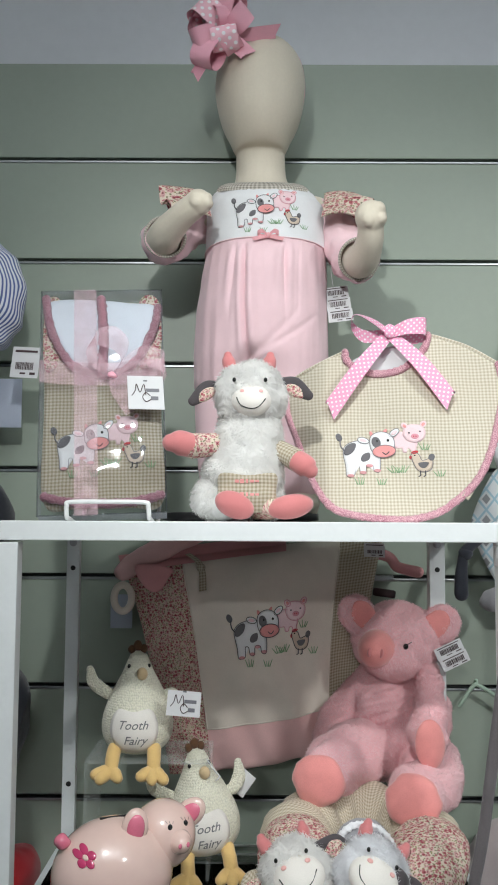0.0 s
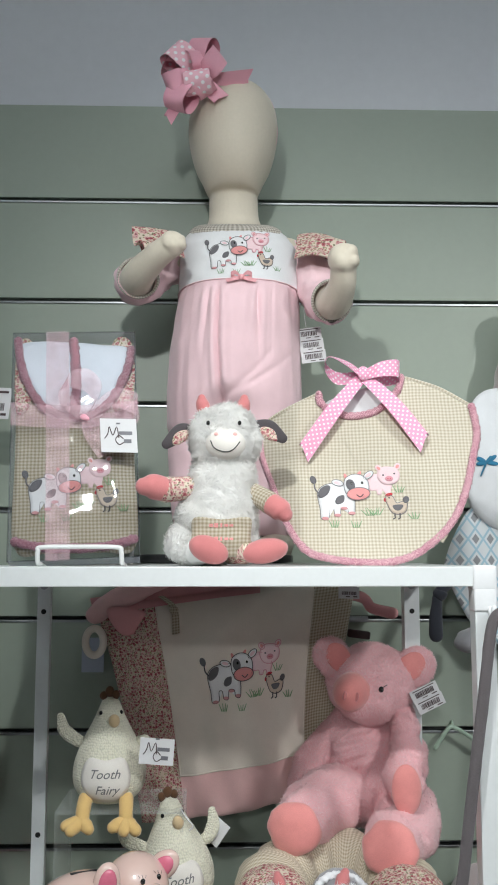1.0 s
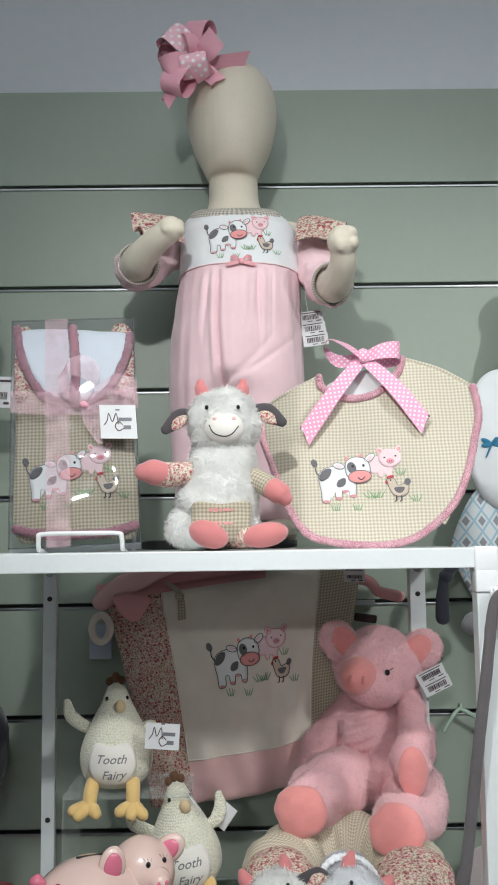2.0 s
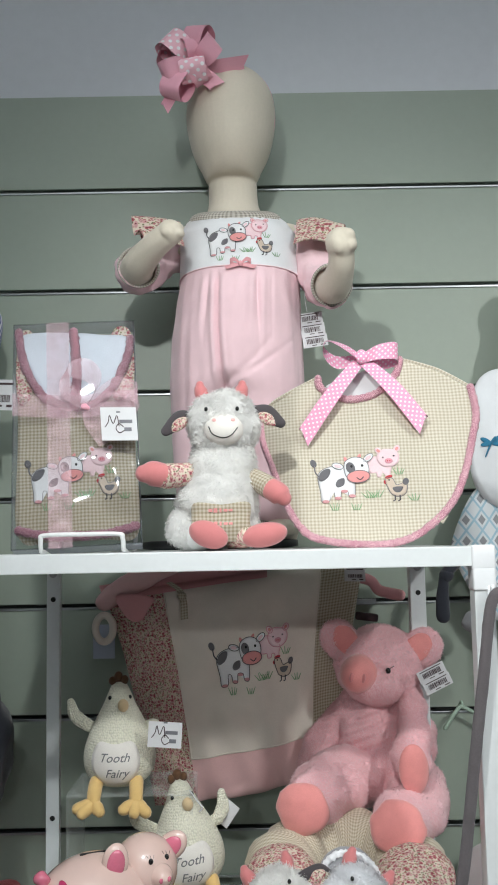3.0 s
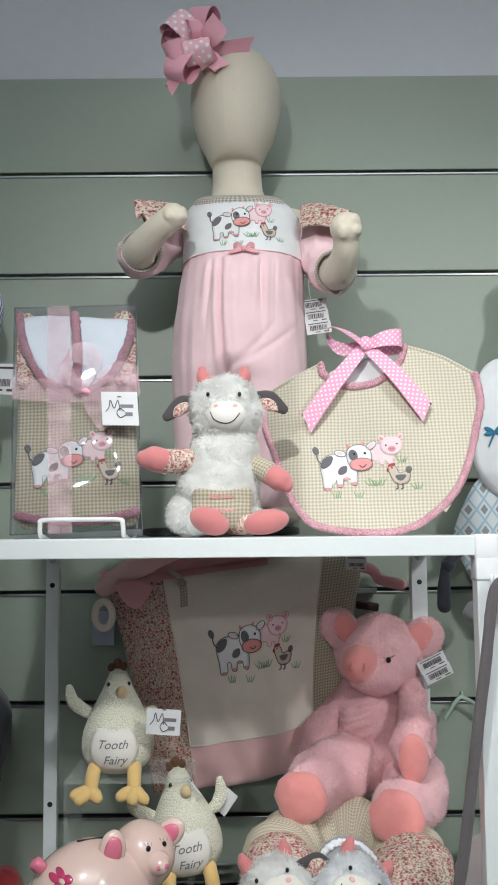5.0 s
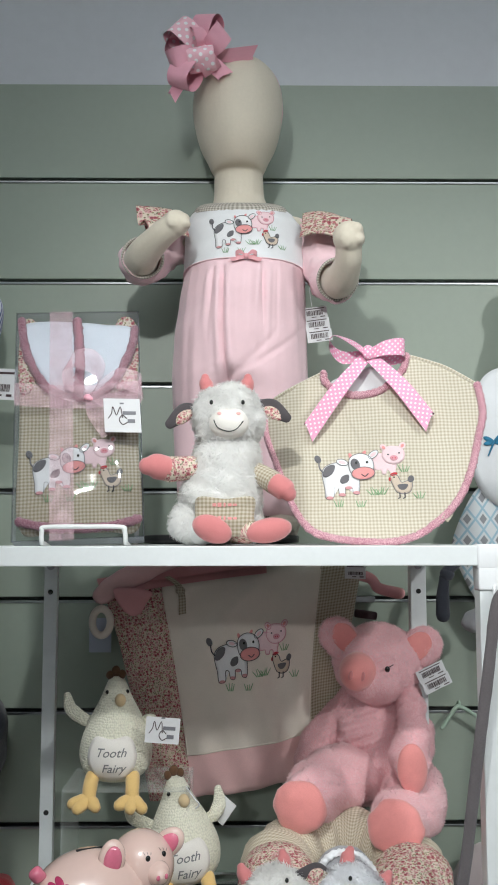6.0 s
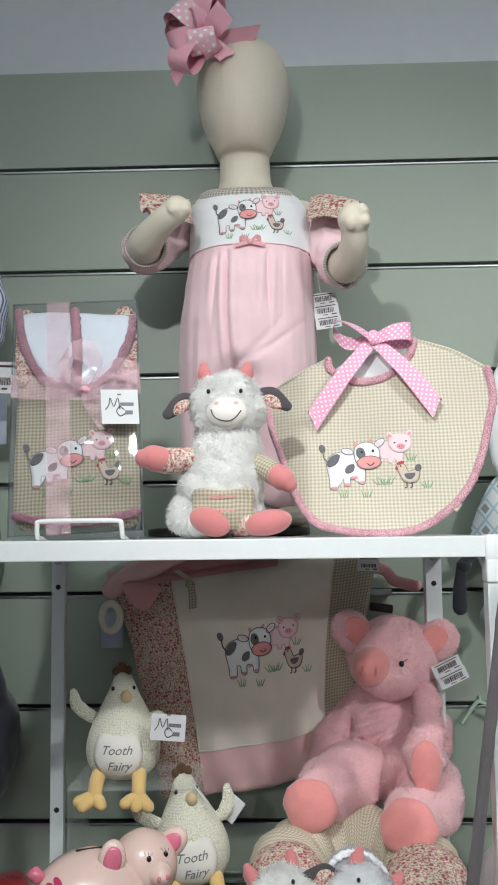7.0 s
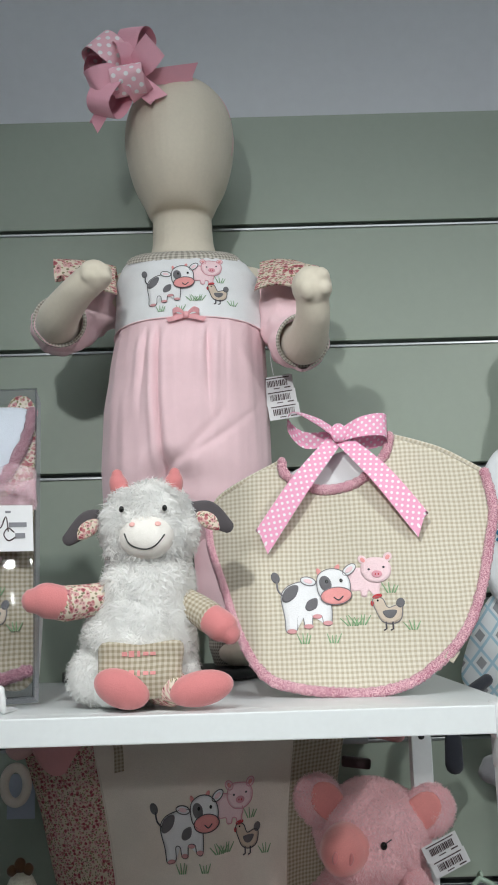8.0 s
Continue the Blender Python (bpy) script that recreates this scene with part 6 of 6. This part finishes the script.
for x, y, z in ((-0.0812, 1.0200, 1.0892), (-0.0655, 1.0325, 1.0898)):
    part("eye", egg((x, y, z), (0.0027, 0.002, 0.0032), (0, 0, 20), 14, 10), BLACK, headp)
    for k in (-1, 0, 1):
        part("eyelash", tube([(x + k * 0.003, y - 0.0006, z + 0.0038), (x + k * 0.0042 - 0.001, y - 0.0006, z + 0.0066)], 0.00024, 6), INK, headp)
for c, rot in (((-0.118, 1.008, 1.0925), (0, 8, 18)), ((-0.0625, 1.06, 1.0925), (0, 48, -10))):
    ear = part("ear", egg(c, (0.0145, 0.008, 0.0205), rot, 24, 14), CERAMIC, headp)
    part("ear_lining", egg(pose(*c, *rot) @ Vector((0, -0.0052, 0)), (0.0098, 0.0042, 0.015), rot, 18, 10), GLAZE_HOT, ear, "hot pink glazed ear lining")


def on_belly(u, v, h):
    d = Vector((-0.0385 + u * 0.74, 0, 0.0315 + v * 0.74))
    y = -0.0542 * math.sqrt(max(0.02, 1 - (d.x / 0.0662) ** 2 - (d.z / 0.0587) ** 2))
    return PB @ Vector((d.x, y - h, d.z))


flower = part("flower", pad(oval(0, 0, 0.0035, 0.0035, 0, 12), on_belly, -0.001, 0.0012, 0.0008, 3), CERAMIC, bank)
for k in range(5):
    a = radians(90 + 72 * k)
    part("petal", pad(oval(0.0085 * math.cos(a), 0.0085 * math.sin(a), 0.0058, 0.005, math.degrees(a), 18), on_belly, -0.001, 0.0006, 0.0008, 4), GLAZE_RED, flower, "magenta petal")
part("tail", egg((-0.1925, 0.996, 1.0815), (0.0085, 0.008, 0.008), (0, 30, 0), 18, 12, 0.002, 120), GLAZE_HOT, bank, "hot pink curled tail")

# ---- goods at the sides ----
shirt = thing("striped_shirt", (-0.42, 1.36, 1.66), "blue and white striped cotton shirt hanging on the slats", "shirt")
part("body", egg((-0.47, 1.392, 1.70), (0.085, 0.06, 0.2), nu=40, nv=30, rough=0.01, scale=24), SHIRT, shirt)
part("sleeve", tube([(-0.455, 1.37, 1.86), (-0.405, 1.345, 1.80), (-0.38, 1.335, 1.75), (-0.385, 1.335, 1.705), (-0.395, 1.335, 1.69)], [0.03, 0.047, 0.049, 0.042, 0.028], 40, 40, rough=0.008, scale=34), SHIRT, shirt, "puffed striped sleeve")
single("hang_card", block((-0.374, 1.405, 1.60), (0.044, 0.0012, 0.076), 0.0004), BLUECARD, "pale blue hang card on the slatted wall", "card")
dark = thing("dark_garment", (-0.40, 1.38, 1.0), "black and slate baby garment hanging on the slats", "garment")
part("bodice", egg((-0.43, 1.375, 1.42), (0.08, 0.07, 0.075), nu=34, nv=24, rough=0.012, scale=22), NAVY, dark)
part("skirt", tube([(-0.43, 1.39, 1.40), (-0.425, 1.392, 1.26), (-0.385, 1.395, 1.14), (-0.39, 1.395, 1.06)], [0.05, 0.05, 0.058, 0.04], 36, 40, rough=0.014, scale=26), SLATE, dark)
single("red_plush_ball", egg((-0.337, 1.36, 0.905), (0.036, 0.09, 0.04), nu=30, nv=18, rough=0.004, scale=40), RED, "red plush ball beside the rack's post", "plush toy")
single("mauve_cushion", egg((0.405, 1.32, 0.90), (0.105, 0.13, 0.105), nu=36, nv=24, rough=0.008, scale=18, power=0.7), MAUVE, "mauve plush cushion beside the rack's post", "cushion")

lovey = thing("comfort_blanket", (0.43, 1.40, 1.33), "white muslin bib with teal dragonfly over a diamond print cloth", "blanket")


def lovey_at(u, v, h):
    return Vector((0.427 + u, 1.368 + 2.2 * u * u + 0.8 * v * v + 0.003 * math.sin(u * 60 + v * 30) - h, 1.583 + v))


part("muslin_bib", pad(ring_xy([(-0.055, 0.02), (-0.05, 0.065), (-0.025, 0.098), (0.02, 0.10), (0.06, 0.08), (0.075, 0.0), (0.06, -0.07), (0.0, -0.115), (-0.045, -0.085), (-0.058, -0.03)], 70), lovey_at, -0.012, 0.0, 0.004, 10), MUSLIN, lovey)
dg = Vector((-0.03, -0.014, 0))
for a, ln in ((35, 0.017), (-8, 0.017), (150, 0.015), (190, 0.013)):
    o = oval(dg.x + math.cos(radians(a)) * ln * 0.55, dg.y + math.sin(radians(a)) * ln * 0.55, ln * 0.55, 0.0035, a, 14)
    part("dragonfly_wing", pad(o, lambda u, v, h: lovey_at(u, v, h + 0.003), 0, 0.0015, 0.0006, 3), TEAL, lovey)
part("dragonfly_body", tube([lovey_at(dg.x + 0.006, dg.y + 0.008, 0.0055), lovey_at(dg.x, dg.y, 0.0055), lovey_at(dg.x - 0.008, dg.y - 0.02, 0.0055)], [0.002, 0.0018, 0.001], 8, 10), TEAL, lovey)
part("diamond_cloth", pad(ring_xy([(-0.052, -0.085), (-0.086, -0.165), (-0.077, -0.2), (-0.045, -0.262), (0.0, -0.285), (0.09, -0.25), (0.08, -0.08), (0.01, -0.06)], 60), lambda u, v, h: lovey_at(u, v * 0.0, h - 0.016) + Vector((0, 0.004 * math.sin(u * 80 + v * 25), v)), -0.004, 0.0, 0.004, 10), DIAMOND, lovey, "blue and grey diamond print cloth")
part("grey_sleeve", tube([(0.478, 1.40, 1.80), (0.465, 1.392, 1.74), (0.452, 1.39, 1.68)], [0.033, 0.03, 0.034], 24, 20, rough=0.004, scale=40), MAUVE, lovey, "mauve grey sleeve")
part("white_ball", egg((0.472, 1.385, 1.805), (0.03, 0.03, 0.035), nu=24, nv=16), MUSLIN, lovey)
part("grey_foot", egg((0.365, 1.372, 1.305), (0.022, 0.018, 0.016), (0, -30, 0), 20, 12, 0.004, 70), GREYFUR, lovey, "grey plush foot")
tas = thing("knotted_tassel", (0.315, 1.35, 1.31), "dark slate knotted fabric tassel hanging below the shelf", "tassel")
part("cord", tube([(0.36, 1.37, 1.405), (0.335, 1.352, 1.392), (0.318, 1.348, 1.378)], [0.007, 0.008, 0.008], 12, 12), SLATE, tas)
part("knot", egg((0.318, 1.347, 1.374), (0.0105, 0.009, 0.0095), nu=16, nv=10, rough=0.002, scale=150), SLATE, tas)
part("tail", tube([(0.314, 1.347, 1.37), (0.311, 1.346, 1.34), (0.311, 1.346, 1.316)], [0.007, 0.0095, 0.0105], 14, 14, rough=0.001, flat=0.6), SLATE, tas)
hang = thing("clothes_hanger", (0.36, 1.43, 1.13), "pale green plastic child's hanger on the slats", "hanger")
part("frame", tube([(0.325, 1.432, 1.14), (0.345, 1.432, 1.168), (0.355, 1.432, 1.17), (0.38, 1.432, 1.155), (0.43, 1.432, 1.12)], 0.0032, 10, 40), HANGER, hang)
part("hook", tube([(0.352, 1.432, 1.17), (0.352, 1.435, 1.178), (0.352, 1.447, 1.172), (0.352, 1.458, 1.162)], 0.0022, 8, 16), HANGER, hang)
strap = thing("velvet_strap", (0.285, 0.965, 1.36), "taupe velvet strap hung over the rack's corner hook", "strap")
part("strand", tube([(0.304, 0.963, 1.34), (0.296, 0.962, 1.364), (0.288, 0.9615, 1.370), (0.280, 0.962, 1.352), (0.271, 0.962, 1.29), (0.2585, 0.961, 1.21), (0.242, 0.961, 1.10), (0.226, 0.962, 1.02), (0.21, 0.964, 0.9)], 0.0062, 16, 60, rough=0.0006, scale=120, flat=0.7), TAUPE, strap)
part("strand", tube([(0.292, 0.9625, 1.366), (0.31, 0.962, 1.34), (0.322, 0.962, 1.2), (0.325, 0.962, 0.95)], 0.0068, 16, 50, rough=0.0006, scale=120, flat=0.7), TAUPE, strap)
